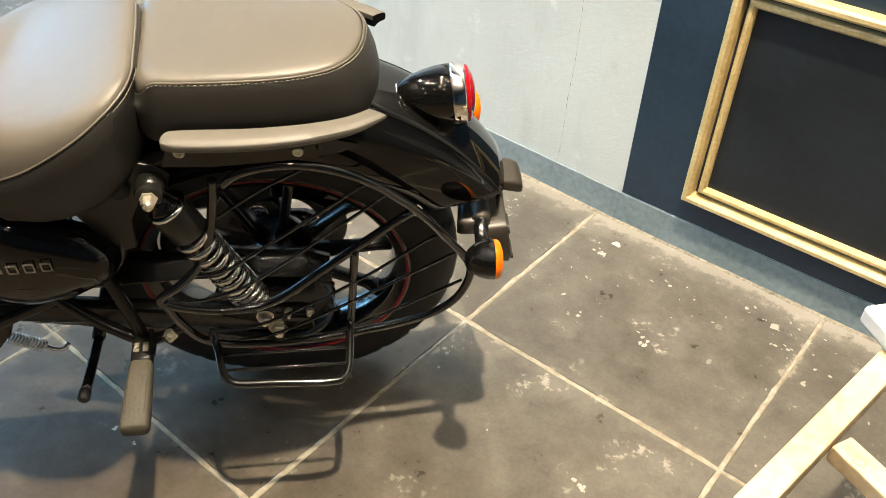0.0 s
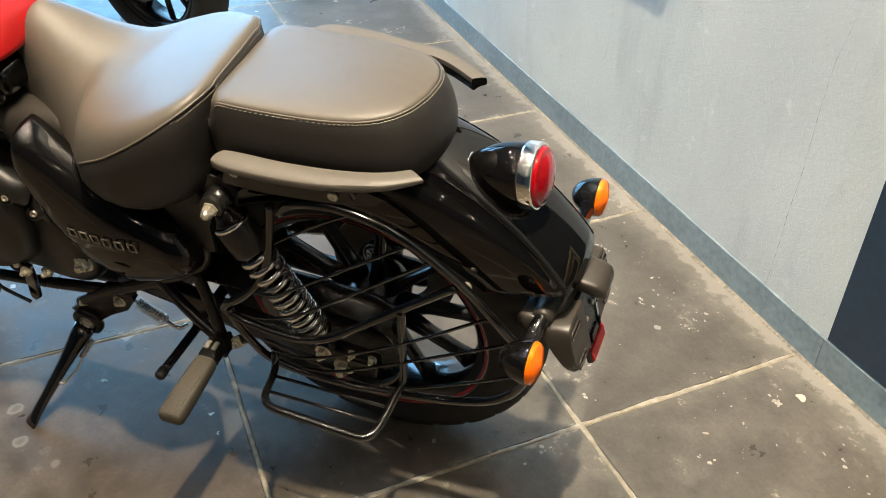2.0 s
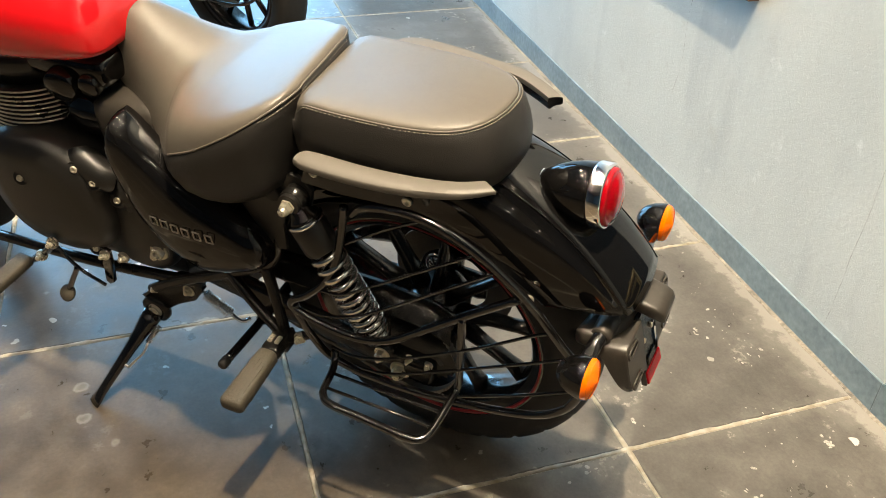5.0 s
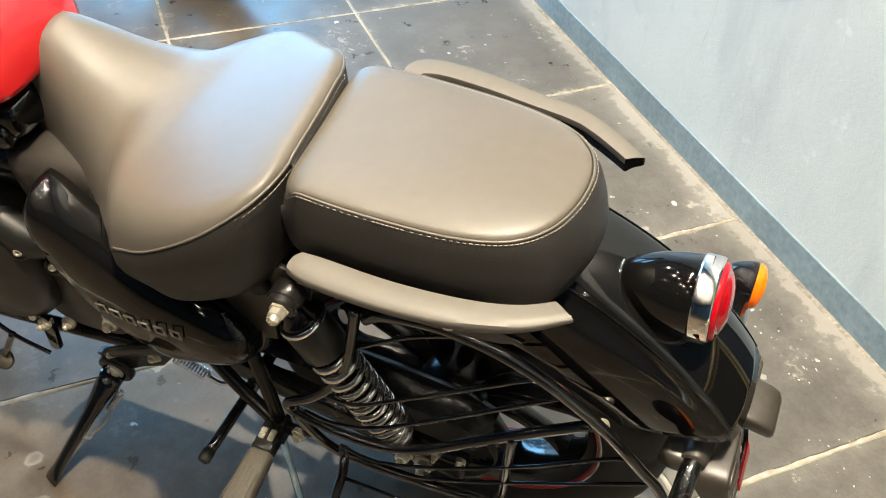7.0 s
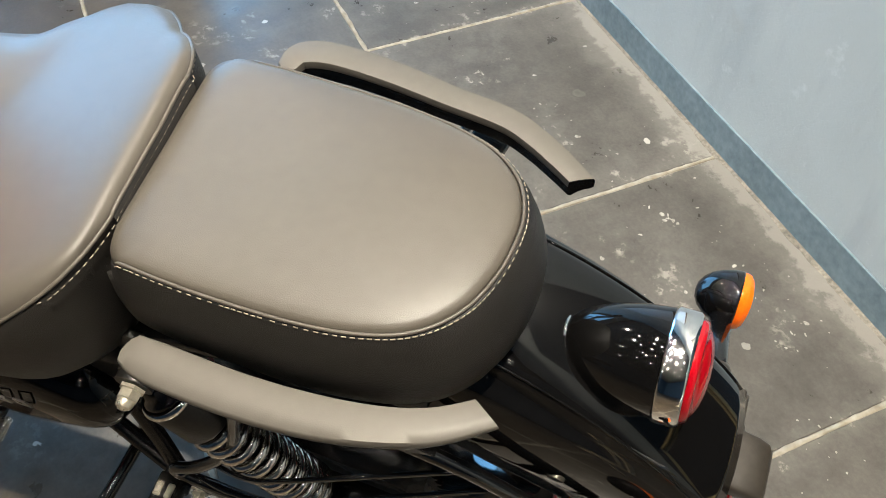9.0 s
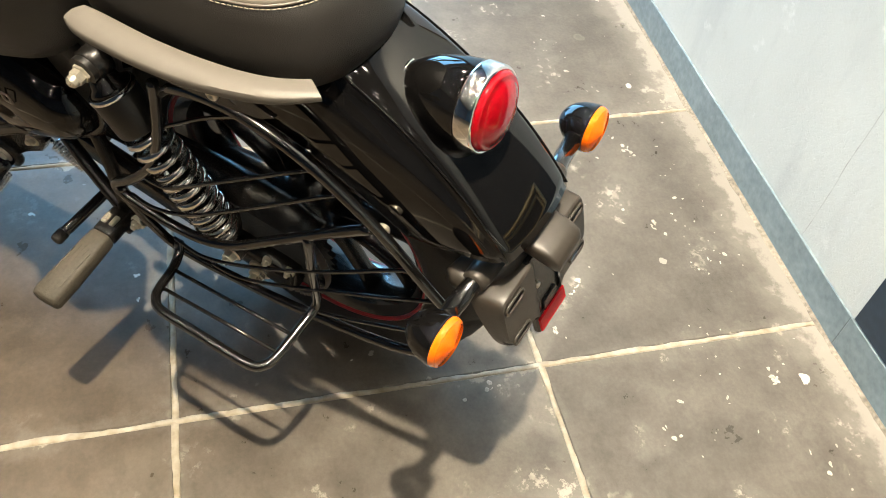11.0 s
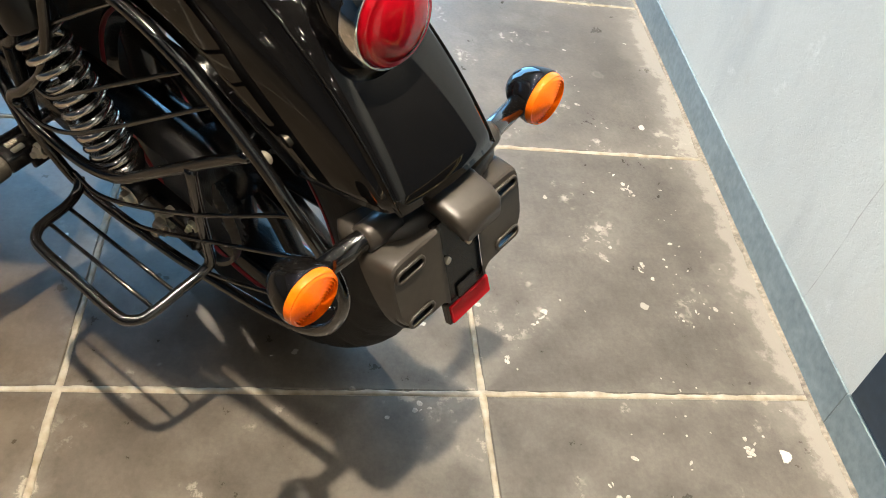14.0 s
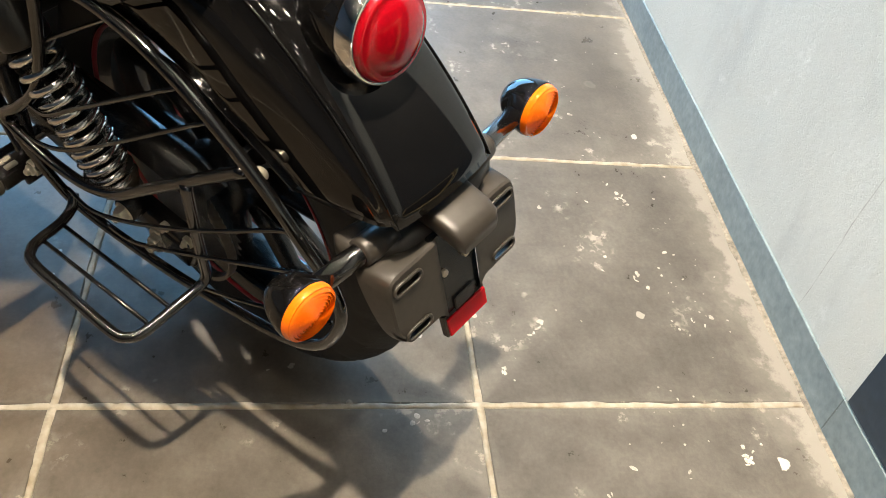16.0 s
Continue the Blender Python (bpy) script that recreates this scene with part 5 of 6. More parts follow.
def side_stand():
    bm = bmesh.new()
    P, F = Vector((-0.562, -0.104, 0.192)), Vector((-0.634, -0.268, 0.052))
    rings = []
    d = (F - P).normalized()
    m = axes(P, d)
    L = (F - P).length
    for f, w, h in ((0.02, 0.022, 0.019), (0.12, 0.0215, 0.0185), (0.26, 0.0165, 0.0145), (0.42, 0.013, 0.0115), (0.75, 0.011, 0.0095), (0.9, 0.0115, 0.0085), (0.97, 0.016, 0.006), (1.02, 0.016, 0.004)):
        rings.append([m @ Vector((w * math.cos(q), h * math.sin(q), L * f)) for q in (2 * math.pi * k / 14 for k in range(14))])
    rings_to_mesh(bm, rings)
    ob = part("side_stand", bm, TUBE, bike, "black side stand folded out to the floor")
    bm = bmesh.new()
    turned(bm, axes(P + Vector((0, 0.012, 0)), (0, -1, 0)), [(0, 0), (0.030, 0), (0.032, 0.004), (0.031, 0.013), (0, 0.013)], 24)
    part("pivot_boss", bm, SATIN, ob)
    bm = bmesh.new()
    outline = [(-0.578, 0.228), (-0.556, 0.252), (-0.52, 0.285), (-0.48, 0.312), (-0.44, 0.318), (-0.425, 0.290), (-0.452, 0.253), (-0.50, 0.224), (-0.535, 0.196), (-0.556, 0.172), (-0.585, 0.172), (-0.594, 0.190), (-0.588, 0.206), (-0.596, 0.214)]
    for y in (-0.082, -0.095):
        bm.faces.new([bm.verts.new((x, y, z)) for x, z in outline])
    bm.verts.ensure_lookup_table()
    k = len(outline)
    for i in range(k):
        bm.faces.new((bm.verts[i], bm.verts[(i + 1) % k], bm.verts[k + (i + 1) % k], bm.verts[k + i]))
    bmesh.ops.recalc_face_normals(bm, faces=bm.faces)
    part("pivot_bracket", bm, SATIN, ob, "", smooth=False)
    bolt(ob, P + Vector((0, -0.004, 0)), (0, -1, 0), 0.0115, 0.009)
    # return spring ending in a bent wire on the leg
    a, b = P + d * L * 0.15 + Vector((0.030, 0.004, 0)), P + d * L * 0.34 + Vector((0.028, 0.004, 0))
    bm = bmesh.new()
    coil(bm, a, b, 0.0055, 14, 0.0013)
    part("return_spring", bm, SPRING, ob, "thin zinc return spring")
    c = P + d * L * 0.55
    tubes("spring_wire", [[b, b.lerp(c, 0.4) + Vector((0.016, 0, 0)), c + Vector((0.024, 0.002, 0)), c + Vector((0.022, 0, 0)) + d * 0.008, c + Vector((0.008, 0, 0)) + d * 0.006, c]], 0.0024, STEEL, ob, steps=4, sides=8)


side_stand()


def centre_stand():
    ob = tubes("centre_stand", [[(-0.43, -0.055, 0.285), (-0.31, -0.055, 0.272), (-0.24, -0.055, 0.268)], [(-0.43, 0.055, 0.285), (-0.31, 0.055, 0.272), (-0.24, 0.055, 0.268)], [(-0.292, -0.105, 0.272), (-0.292, 0.055, 0.272)]], 0.011, TUBE, bike, "black centre stand folded up", steps=4)
    tubes("tread_lever", [[(-0.292, -0.105, 0.272), (-0.297, -0.16, 0.269), (-0.302, -0.205, 0.266)]], 0.0085, TUBE, ob, steps=3)
    bm = bmesh.new()
    turned(bm, axes((-0.302, -0.20, 0.266), (-0.05, -1, -0.03)), [(0, 0), (0.0085, 0), (0.0095, 0.003), (0.0095, 0.017), (0.007, 0.02), (0, 0.02)], 18)
    part("rubber_tip", bm, RUBBER, ob)
    a, b = Vector((-0.450, -0.072, 0.254)), Vector((-0.395, -0.070, 0.211))
    bm = bmesh.new()
    coil(bm, a, b, 0.0098, 13, 0.0021)
    part("stand_spring", bm, SPRING, ob, "zinc coil spring")
    tubes("spring_hook", [[(-0.480, -0.078, 0.285), (-0.46, -0.073, 0.262), (-0.448, -0.072, 0.252)]], 0.0042, SPRING, ob, steps=3, sides=8)
    tubes("spring_hook", [[(-0.397, -0.070, 0.213), (-0.385, -0.070, 0.203), (-0.373, -0.066, 0.196), (-0.366, -0.055, 0.197)]], 0.0042, SPRING, ob, steps=3, sides=8)


centre_stand()

# frame ------------------------------------------------------------
def frame_tubes():
    a = [(-0.545, -0.105, 0.262), (-0.45, -0.107, 0.322), (-0.345, -0.108, 0.378), (-0.25, -0.11, 0.435), (-0.218, -0.11, 0.468), (-0.203, -0.11, 0.51), (-0.195, -0.108, 0.56), (-0.185, -0.105, 0.62)]
    ob = tubes("frame", [a], 0.0105, SATIN, bike, "satin black tubular frame", sides=12)
    tubes("frame_tube", [[(x, -y, z) for x, y, z in a]], 0.0105, SATIN, ob, sides=12)
    tubes("frame_tube", [[(-0.335, -0.108, 0.40), (-0.28, -0.125, 0.35), (-0.212, -0.145, 0.31)]], 0.010, SATIN, ob, steps=4, sides=12)
    tubes("frame_tube", [[(-0.245, -0.11, 0.44), (-0.226, -0.125, 0.38), (-0.206, -0.145, 0.31)]], 0.010, SATIN, ob, steps=4, sides=12)
    tubes("frame_tube", [[(-0.206, -0.145, 0.308), (-0.175, -0.155, 0.33), (-0.14, -0.16, 0.36)]], 0.009, SATIN, ob, steps=4, sides=12)
    tubes("frame_tube", [[(-0.19, -0.10, 0.62), (-0.1, -0.108, 0.672), (0.02, -0.11, 0.70), (0.12, -0.108, 0.705)]], 0.012, SATIN, ob, steps=4, sides=12)
    tubes("frame_tube", [[(-0.95, -0.10, 0.262), (-0.75, -0.098, 0.272), (-0.62, -0.095, 0.282), (-0.5, -0.095, 0.30), (-0.42, -0.095, 0.315)]], 0.011, SATIN, ob, steps=4, sides=12)
    # gusset that carries the shock
    bm = bmesh.new()
    out = [(-0.235, 0.55), (-0.20, 0.50), (-0.182, 0.505), (-0.178, 0.56), (-0.16, 0.60), (-0.12, 0.612), (-0.112, 0.645), (-0.13, 0.665), (-0.18, 0.672), (-0.25, 0.655), (-0.27, 0.62)]
    plate(bm, out, Matrix(((1, 0, 0, 0), (0, 0, -1, -0.112), (0, 1, 0, 0), (0, 0, 0, 1))), 0.008, 0.0015)
    part("shock_gusset", bm, ENGINE, ob, "matt black pressed gusset", smooth=False)
    bm = bmesh.new()
    turned(bm, axes((-0.182, -0.12, 0.628), (0, -1, 0)), [(0, 0), (0.0165, 0), (0.0165, 0.008), (0.013, 0.011), (0, 0.011)], 26)
    part("rubber_plug", bm, RUBBER, ob)
    bm = bmesh.new()
    turned(bm, axes((-0.138, -0.11, 0.633), (0, -1, 0)), [(0, 0), (0.02, 0), (0.02, 0.03), (0.016, 0.033), (0, 0.033)], 26)
    part("shock_boss", bm, SATIN, ob)
    bolt(ob, (-0.487, -0.106, 0.382), (0.1, -1, 0.1), 0.0135, 0.014, label="large zinc pivot nut")
    bolt(ob, (-0.535, -0.108, 0.268), (0, -1, 0.1), 0.007, 0.007)
    bolt(ob, (-0.462, -0.094, 0.276), (0, -1, 0.1), 0.0095, 0.008)
    bolt(ob, (-0.575, -0.118, 0.345), (0, -1, 0), 0.008, 0.008)


frame_tubes()

BADGE = mat("dull_silver_badge", (0.34, 0.32, 0.28), 0.35, 0.8, 0.15, 40)


# side cover -------------------------------------------------------
def side_cover():
    out = [(-0.475, 0.668), (-0.455, 0.70), (-0.43, 0.692), (-0.39, 0.65), (-0.33, 0.60), (-0.26, 0.562), (-0.222, 0.535), (-0.206, 0.50), (-0.215, 0.468), (-0.25, 0.447), (-0.31, 0.425), (-0.365, 0.42), (-0.42, 0.445), (-0.455, 0.49), (-0.475, 0.56), (-0.484, 0.62)]
    ring = spline([(x, 0, z) for x, z in out], 5, closed=True)
    c = Vector((-0.345, 0, 0.525))
    spine = [Vector((-0.45, 0, 0.64)), Vector((-0.43, 0, 0.57)), Vector((-0.38, 0, 0.52)), Vector((-0.3, 0, 0.495)), Vector((-0.25, 0, 0.495))]
    sp = spline(spine, 8)
    core = [min(sp, key=lambda s: (s - p).length) for p in ring]
    for _ in range(5):
        core = [(core[k - 1] + core[k] * 2 + core[(k + 1) % len(core)]) / 4 for k in range(len(core))]
    bm = bmesh.new()
    rings = []
    for f, y in ((1.0, -0.095), (1.0, -0.112), (0.97, -0.124), (0.9, -0.136), (0.78, -0.146), (0.6, -0.153), (0.4, -0.157), (0.2, -0.159)):
        row = []
        for p, q in zip(ring, core):
            v = q.lerp(p, f)
            row.append(Vector((v.x, y - 0.012 * max(0, 1 - abs(v.x + 0.33) / 0.16), v.z)))
        rings.append(row)
    rings_to_mesh(bm, rings)
    ob = part("side_cover", bm, GLOSS, bike, "gloss black bean-shaped side cover")
    # raised badge: plain bars where the model name stands
    x0, z0, x1, z1 = -0.411, 0.535, -0.281, 0.531
    n = 6
    for k in range(n):
        f0 = k / n
        x, z = x0 + (x1 - x0) * (f0 + 0.5 / n), z0 + (z1 - z0) * (f0 + 0.5 / n)
        y = -0.1605 - 0.012 * max(0, 1 - abs(x + 0.33) / 0.16)
        bm = bmesh.new()
        m = pose(x, y, z, 4, 1.8, 0)
        for dx, dz, sx, sz in ((-0.0062, 0, 0.0020, 0.018), (0.0062, 0, 0.0020, 0.018), (0, 0.0082, 0.0140, 0.0019), (0, -0.0082, 0.0140, 0.0019)):
            box(bm, m @ Matrix.Translation((dx, 0, dz)), (sx, 0.0024, sz), 0.0004, 1)
        part("badge_bar", bm, BADGE, ob, "", smooth=False)
    return ob


side_cover()

# engine, gear lever, tank ----------------------------------------
def engine():
    frame_of["now"] = None
    bm = bmesh.new()
    rings = []
    for y, r in ((-0.05, 1.0), (-0.105, 1.0), (-0.128, 0.96), (-0.142, 0.86), (-0.149, 0.6), (-0.151, 0.2)):
        rings.append([Vector((-0.69 + 0.138 * r * math.copysign(abs(math.cos(q)) ** 0.8, math.cos(q)), y, 0.472 + 0.13 * r * math.copysign(abs(math.sin(q)) ** 0.8, math.sin(q)))) for q in (2 * math.pi * k / 48 for k in range(48))])
    rings_to_mesh(bm, rings)
    ob = part("engine", bm, ENGINE, bike, "matt black single-cylinder engine")
    bm = bmesh.new()
    rings = []
    for y, r in ((-0.04, 1.0), (-0.085, 1.0), (-0.1, 0.95), (-0.108, 0.8), (-0.11, 0.3)):
        rings.append([Vector((-0.545 + 0.085 * r * math.copysign(abs(math.cos(q)) ** 0.7, math.cos(q)), y, 0.41 + 0.095 * r * math.copysign(abs(math.sin(q)) ** 0.7, math.sin(q)))) for q in (2 * math.pi * k / 40 for k in range(40))])
    rings_to_mesh(bm, rings)
    part("sprocket_cover", bm, ENGINE, ob)
    bm = bmesh.new()
    box(bm, pose(-0.62, 0, 0.42), (0.36, 0.15, 0.3), 0.04, 3)
    part("crankcase", bm, ENGINE, ob)
    # bulged housing above the gearbox, and the smaller one behind it
    bm = bmesh.new()
    tube(bm, [(-0.598, -0.095, 0.568), (-0.588, -0.104, 0.559), (-0.56, -0.104, 0.537), (-0.55, -0.095, 0.528)], 0.027, steps=5, sides=20)
    part("starter_housing", bm, ENGINE, ob)
    bm = bmesh.new()
    turned(bm, axes((-0.535, -0.03, 0.486), (0.12, -1, 0.1)), [(0, 0), (0.034, 0), (0.036, 0.05), (0.034, 0.07), (0.028, 0.078), (0, 0.08)], 32)
    part("shaft_boss", bm, ENGINE, ob)
    for k in range(14):
        z = 0.556 + k * 0.0088
        bm = bmesh.new()
        turned(bm, axes((-0.745, 0, z), (0.06, 0, 1)), [(0.07, -0.001), (0.108, -0.0016), (0.109, 0), (0.108, 0.0022), (0.07, 0.002)], 48)
        part("cooling_fin", bm, ENGINE, ob)
        bm = bmesh.new()
        turned(bm, axes((-0.745, 0, z), (0.06, 0, 1)), [(0.1075, -0.0012), (0.1095, -0.0012), (0.1095, 0.0018), (0.1075, 0.0018)], 48)
        part("fin_edge", bm, STEEL, ob, "machined bright fin edge")
    bm = bmesh.new()
    turned(bm, axes((-0.745, 0, 0.54), (0.06, 0, 1)), [(0, 0), (0.085, 0), (0.085, 0.15), (0.1, 0.16), (0.1, 0.2), (0, 0.2)], 40)
    part("cylinder", bm, ENGINE, ob)
    # intake body beside the cylinder
    bm = bmesh.new()
    rings = []
    for x, r in ((-0.66, 0.03), (-0.635, 0.036), (-0.60, 0.043), (-0.56, 0.04), (-0.53, 0.046), (-0.48, 0.046)):
        rings.append([Vector((x, -0.03 + r * math.cos(q), 0.615 + r * 1.15 * math.sin(q))) for q in (2 * math.pi * k / 28 for k in range(28))])
    rings_to_mesh(bm, rings)
    part("throttle_body", bm, GLOSS, ob)
    bm = bmesh.new()
    box(bm, pose(-0.49, 0, 0.6), (0.15, 0.17, 0.16), 0.03, 3)
    part("air_box", bm, MATTE, ob)
    for p in ((-0.589, -0.131, 0.560), (-0.560, -0.128, 0.536), (-0.662, -0.140, 0.518), (-0.540, -0.110, 0.490), (-0.712, -0.150, 0.520), (-0.61, -0.138, 0.375)):
        bm = bmesh.new()
        turned(bm, axes(p, (0.3, -1, 0.35)), [(0, -0.006), (0.0135, -0.006), (0.0145, 0.0), (0.0125, 0.0012), (0.0095, -0.001), (0, -0.001)], 24)
        part("bolt_boss", bm, ENGINE, ob)
        bm = bmesh.new()
        turned(bm, axes(p, (0.3, -1, 0.35)), [(0.0, -0.004), (0.0062, -0.004), (0.0064, 0.003), (0.0054, 0.0048), (0.0034, 0.005), (0.003, 0.003), (0, 0.003)], 20)
        part("case_bolt", bm, STEEL, ob)


engine()


def gear_lever():
    ob = tubes("gear_lever", [[(-0.80, -0.145, 0.285), (-0.755, -0.15, 0.32), (-0.703, -0.152, 0.368)]], 0.0075, TUBE, bike, "black gear lever with zinc pivot bolts", steps=4)
    bolt(ob, (-0.703, -0.156, 0.371), (0.1, -1, 0.2), 0.0085, 0.009, label="zinc bolt")
    bolt(ob, (-0.752, -0.156, 0.322), (0.1, -1, 0.2), 0.0085, 0.009, label="zinc bolt")
    tubes("linkage", [[(-0.70, -0.152, 0.362), (-0.668, -0.152, 0.317), (-0.615, -0.148, 0.284)]], 0.0035, TUBE, ob, steps=4)
    bm = bmesh.new()
    plate(bm, [(-0.602, 0.378), (-0.585, 0.372), (-0.59, 0.335), (-0.604, 0.285), (-0.616, 0.276), (-0.624, 0.284), (-0.612, 0.335)], Matrix(((1, 0, 0, 0), (0, 0, -1, -0.128), (0, 1, 0, 0), (0, 0, 0, 1))), 0.01, 0.002)
    part("link_arm", bm, TUBE, ob, "", smooth=False)
    bolt(ob, (-0.594, -0.14, 0.364), (0, -1, 0.2), 0.0075, 0.008, label="zinc bolt")
    tubes("toe_arm", [[(-0.668, -0.152, 0.317), (-0.688, -0.157, 0.285), (-0.705, -0.163, 0.255)]], 0.0055, TUBE, ob, steps=4)
    bm = bmesh.new()
    turned(bm, axes((-0.71, -0.168, 0.245), (0, -0.75, 0.66)), [(0, -0.004), (0.016, -0.004), (0.018, 0.0), (0.016, 0.004), (0, 0.005)], 24)
    part("toe_rubber", bm, PEGRUBBER, ob, "worn toe rubber")
    bm = bmesh.new()
    box(bm, pose(-0.80, -0.21, 0.30, 0, 8, 0), (0.035, 0.11, 0.024), 0.008, 3)
    part("rider_peg", bm, PEGRUBBER, ob, "worn rubber rider peg")


gear_lever()


def tank():
    bm = bmesh.new()
    rings = []
    for x, w, z0, z1 in ((-0.498, 0.05, 0.765, 0.80), (-0.503, 0.078, 0.757, 0.835), (-0.52, 0.10, 0.752, 0.862), (-0.56, 0.122, 0.748, 0.888), (-0.64, 0.145, 0.744, 0.917), (-0.75, 0.16, 0.742, 0.935), (-0.87, 0.155, 0.75, 0.93), (-0.97, 0.125, 0.765, 0.91), (-1.03, 0.08, 0.79, 0.88), (-1.05, 0.04, 0.81, 0.86)):
        ring = []
        for k in range(40):
            q = 2 * math.pi * k / 40
            c, s = math.cos(q), math.sin(q)
            e = 0.75 if s > 0 else 0.42
            ring.append(Vector((x, w * math.copysign(abs(c) ** e, c), (z0 + z1) / 2 - 0.02 + ((z1 - z0) / 2 + (0.02 if s > 0 else -0.02)) * math.copysign(abs(s) ** 0.8, s))))
        rings.append(ring)
    rings_to_mesh(bm, [p for p in rings])
    ob = part("fuel_tank", bm, RED, bike, "glossy red teardrop fuel tank")
    mod = ob.modifiers.new("round", "SUBSURF")
    mod.levels = mod.render_levels = 1
    bm = bmesh.new()
    box(bm, pose(-0.72, 0, 0.69), (0.5, 0.05, 0.05), 0.015, 2)
    part("backbone", bm, SATIN, ob)
    bm = bmesh.new()
    box(bm, pose(-0.66, 0, 0.72), (0.30, 0.15, 0.055), 0.02, 3)
    turned(bm, axes((-0.60, -0.06, 0.70), (0.15, -1, -0.1)), [(0, 0), (0.028, 0), (0.03, 0.004), (0.03, 0.03), (0.024, 0.036), (0, 0.037)], 28)
    turned(bm, axes((-0.545, -0.06, 0.705), (0.15, -1, -0.1)), [(0, 0), (0.018, 0), (0.02, 0.004), (0.02, 0.022), (0.014, 0.027), (0, 0.028)], 24)
    part("coil_cover", bm, GLOSS, ob, "gloss black cover below the tank")


tank()

# silencer on the far side
frame_of["now"] = SKEW
bm = bmesh.new()
turned(bm, axes((-0.36, 0.155, 0.305), (0.97, 0.0, 0.232)), [(0.02, -0.1), (0.03, 0), (0.046, 0.06), (0.05, 0.14), (0.05, 0.5), (0.046, 0.55), (0.036, 0.585), (0.028, 0.595), (0.0265, 0.60), (0.0265, 0.615), (0.0245, 0.622), (0.019, 0.627), (0.010, 0.6295), (0.0, 0.630)], 40)
part("silencer", bm, SATIN, bike, "satin black exhaust silencer")
# front end, hidden by the tank but part of the machine
fw = bmesh.new()
turned(fw, axes((-1.40, 0, 0.31), (0, 1, 0)), [(0.235, -0.04), (0.27, -0.05), (0.30, -0.04), (0.31, 0), (0.30, 0.04), (0.27, 0.05), (0.235, 0.04)], 64)
front = part("front_wheel", fw, RUBBER, bike)
for s in (-1, 1):
    tubes("fork_leg", [[(-1.38, 0.085 * s, 0.31), (-1.1, 0.085 * s, 0.92)]], 0.024, SATIN, bike, steps=2)
frame_of["now"] = None
# ---------------------------------------------------------------- second motorcycle, parked beyond
other = empty("motorcycle", pose(-2.3, -0.44, 0, 6, 0, 35), "dark motorcycle parked beyond with its rear wheel in view", "motorcycle")


def other_bike():
    m = axes((0, 0, 0.31), (0, 1, 0))
    bm = bmesh.new()
    turned(bm, m, [(0.222, -0.05), (0.25, -0.066), (0.285, -0.068), (0.303, -0.055), (0.312, -0.03), (0.315, 0), (0.312, 0.03), (0.303, 0.055), (0.285, 0.068), (0.25, 0.066), (0.222, 0.05)], 80)
    wheel = part("rear_wheel", bm, RUBBER, other)
    bm = bmesh.new()
    turned(bm, m, [(0.2, -0.045), (0.232, -0.055), (0.232, 0.055), (0.2, 0.045)], 64)
    part("rim", bm, SATIN, wheel)
    for k in range(10):
        a = 2 * math.pi * k / 10
        tubes("spoke", [[m @ Vector((0.04 * math.cos(a), 0.04 * math.sin(a), 0)), m @ Vector((0.205 * math.cos(a + 0.2), 0.205 * math.sin(a + 0.2), 0))]], 0.011, SATIN, wheel, steps=2)
    bm = bmesh.new()
    turned(bm, m, [(0, -0.07), (0.05, -0.07), (0.1, -0.085), (0.1, -0.078), (0.05, -0.05), (0.05, 0.06), (0, 0.07)], 40)
    part("hub", bm, SATIN, wheel)
    bm = bmesh.new()
    out = []
    for k in range(38 * 4):
        a, r = 2 * math.pi * k / 152, 0.092 + (0.006 if k % 4 in (0, 1) else 0)
        out.append((r * math.cos(a), r * math.sin(a)))
    plate(bm, out, m @ Matrix.Translation((0, 0, -0.098)), 0.006, 0)
    part("sprocket", bm, DARKSTEEL, wheel, "toothed steel sprocket", smooth=False)
    tubes("foot_step", [[(-0.10, -0.16, 0.33), (-0.09, -0.24, 0.32), (0.0, -0.256, 0.32), (0.09, -0.25, 0.317), (0.12, -0.16, 0.326), (0.128, -0.146, 0.42)]], 0.0066, TUBE, other, steps=4)
    tubes("foot_peg", [[(-0.205, -0.17, 0.321), (-0.206, -0.314, 0.317)]], 0.016, PEGRUBBER, other, steps=2)
    tubes("side_stand", [[(-0.56, -0.10, 0.20), (-0.63, -0.20, 0.055)]], 0.011, TUBE, other, steps=2)
    tubes("swing_arm", [[(0.06, -0.1, 0.31), (-0.45, -0.09, 0.33)]], 0.022, SATIN, other, steps=2)
    tubes("swing_arm", [[(0.06, 0.1, 0.31), (-0.45, 0.09, 0.33)]], 0.022, SATIN, other, steps=2)
    tubes("saree_guard", [[(-0.1, -0.15, 0.6), (0.1, -0.15, 0.62), (0.28, -0.14, 0.48), (0.3, -0.14, 0.38), (0.2, -0.15, 0.29), (0.0, -0.16, 0.27), (-0.12, -0.17, 0.33), (-0.14, -0.17, 0.42), (0.0, -0.16, 0.42), (0.2, -0.14, 0.55)]], 0.007, TUBE, other)
    tubes("shock_absorber", [[(-0.13, -0.13, 0.63), (-0.01, -0.13, 0.35)]], 0.024, SATIN, other, steps=2)
    bm = bmesh.new()
    box(bm, pose(-0.6, 0, 0.42), (0.42, 0.26, 0.34), 0.06, 3)
    part("engine", bm, ENGINE, other)
    bm = bmesh.new()
    rings = []
    for k in range(13):
        a = radians(125 - 95 * k / 12)
        rings.append([Vector((0.43 * math.cos(a) * (1 - q * 0.2), y, 0.31 + 0.43 * math.sin(a) * (1 - q * 0.2))) for y, q in ((-0.09, 1), (-0.08, 0.3), (-0.04, 0), (0.04, 0), (0.08, 0.3), (0.09, 1))])
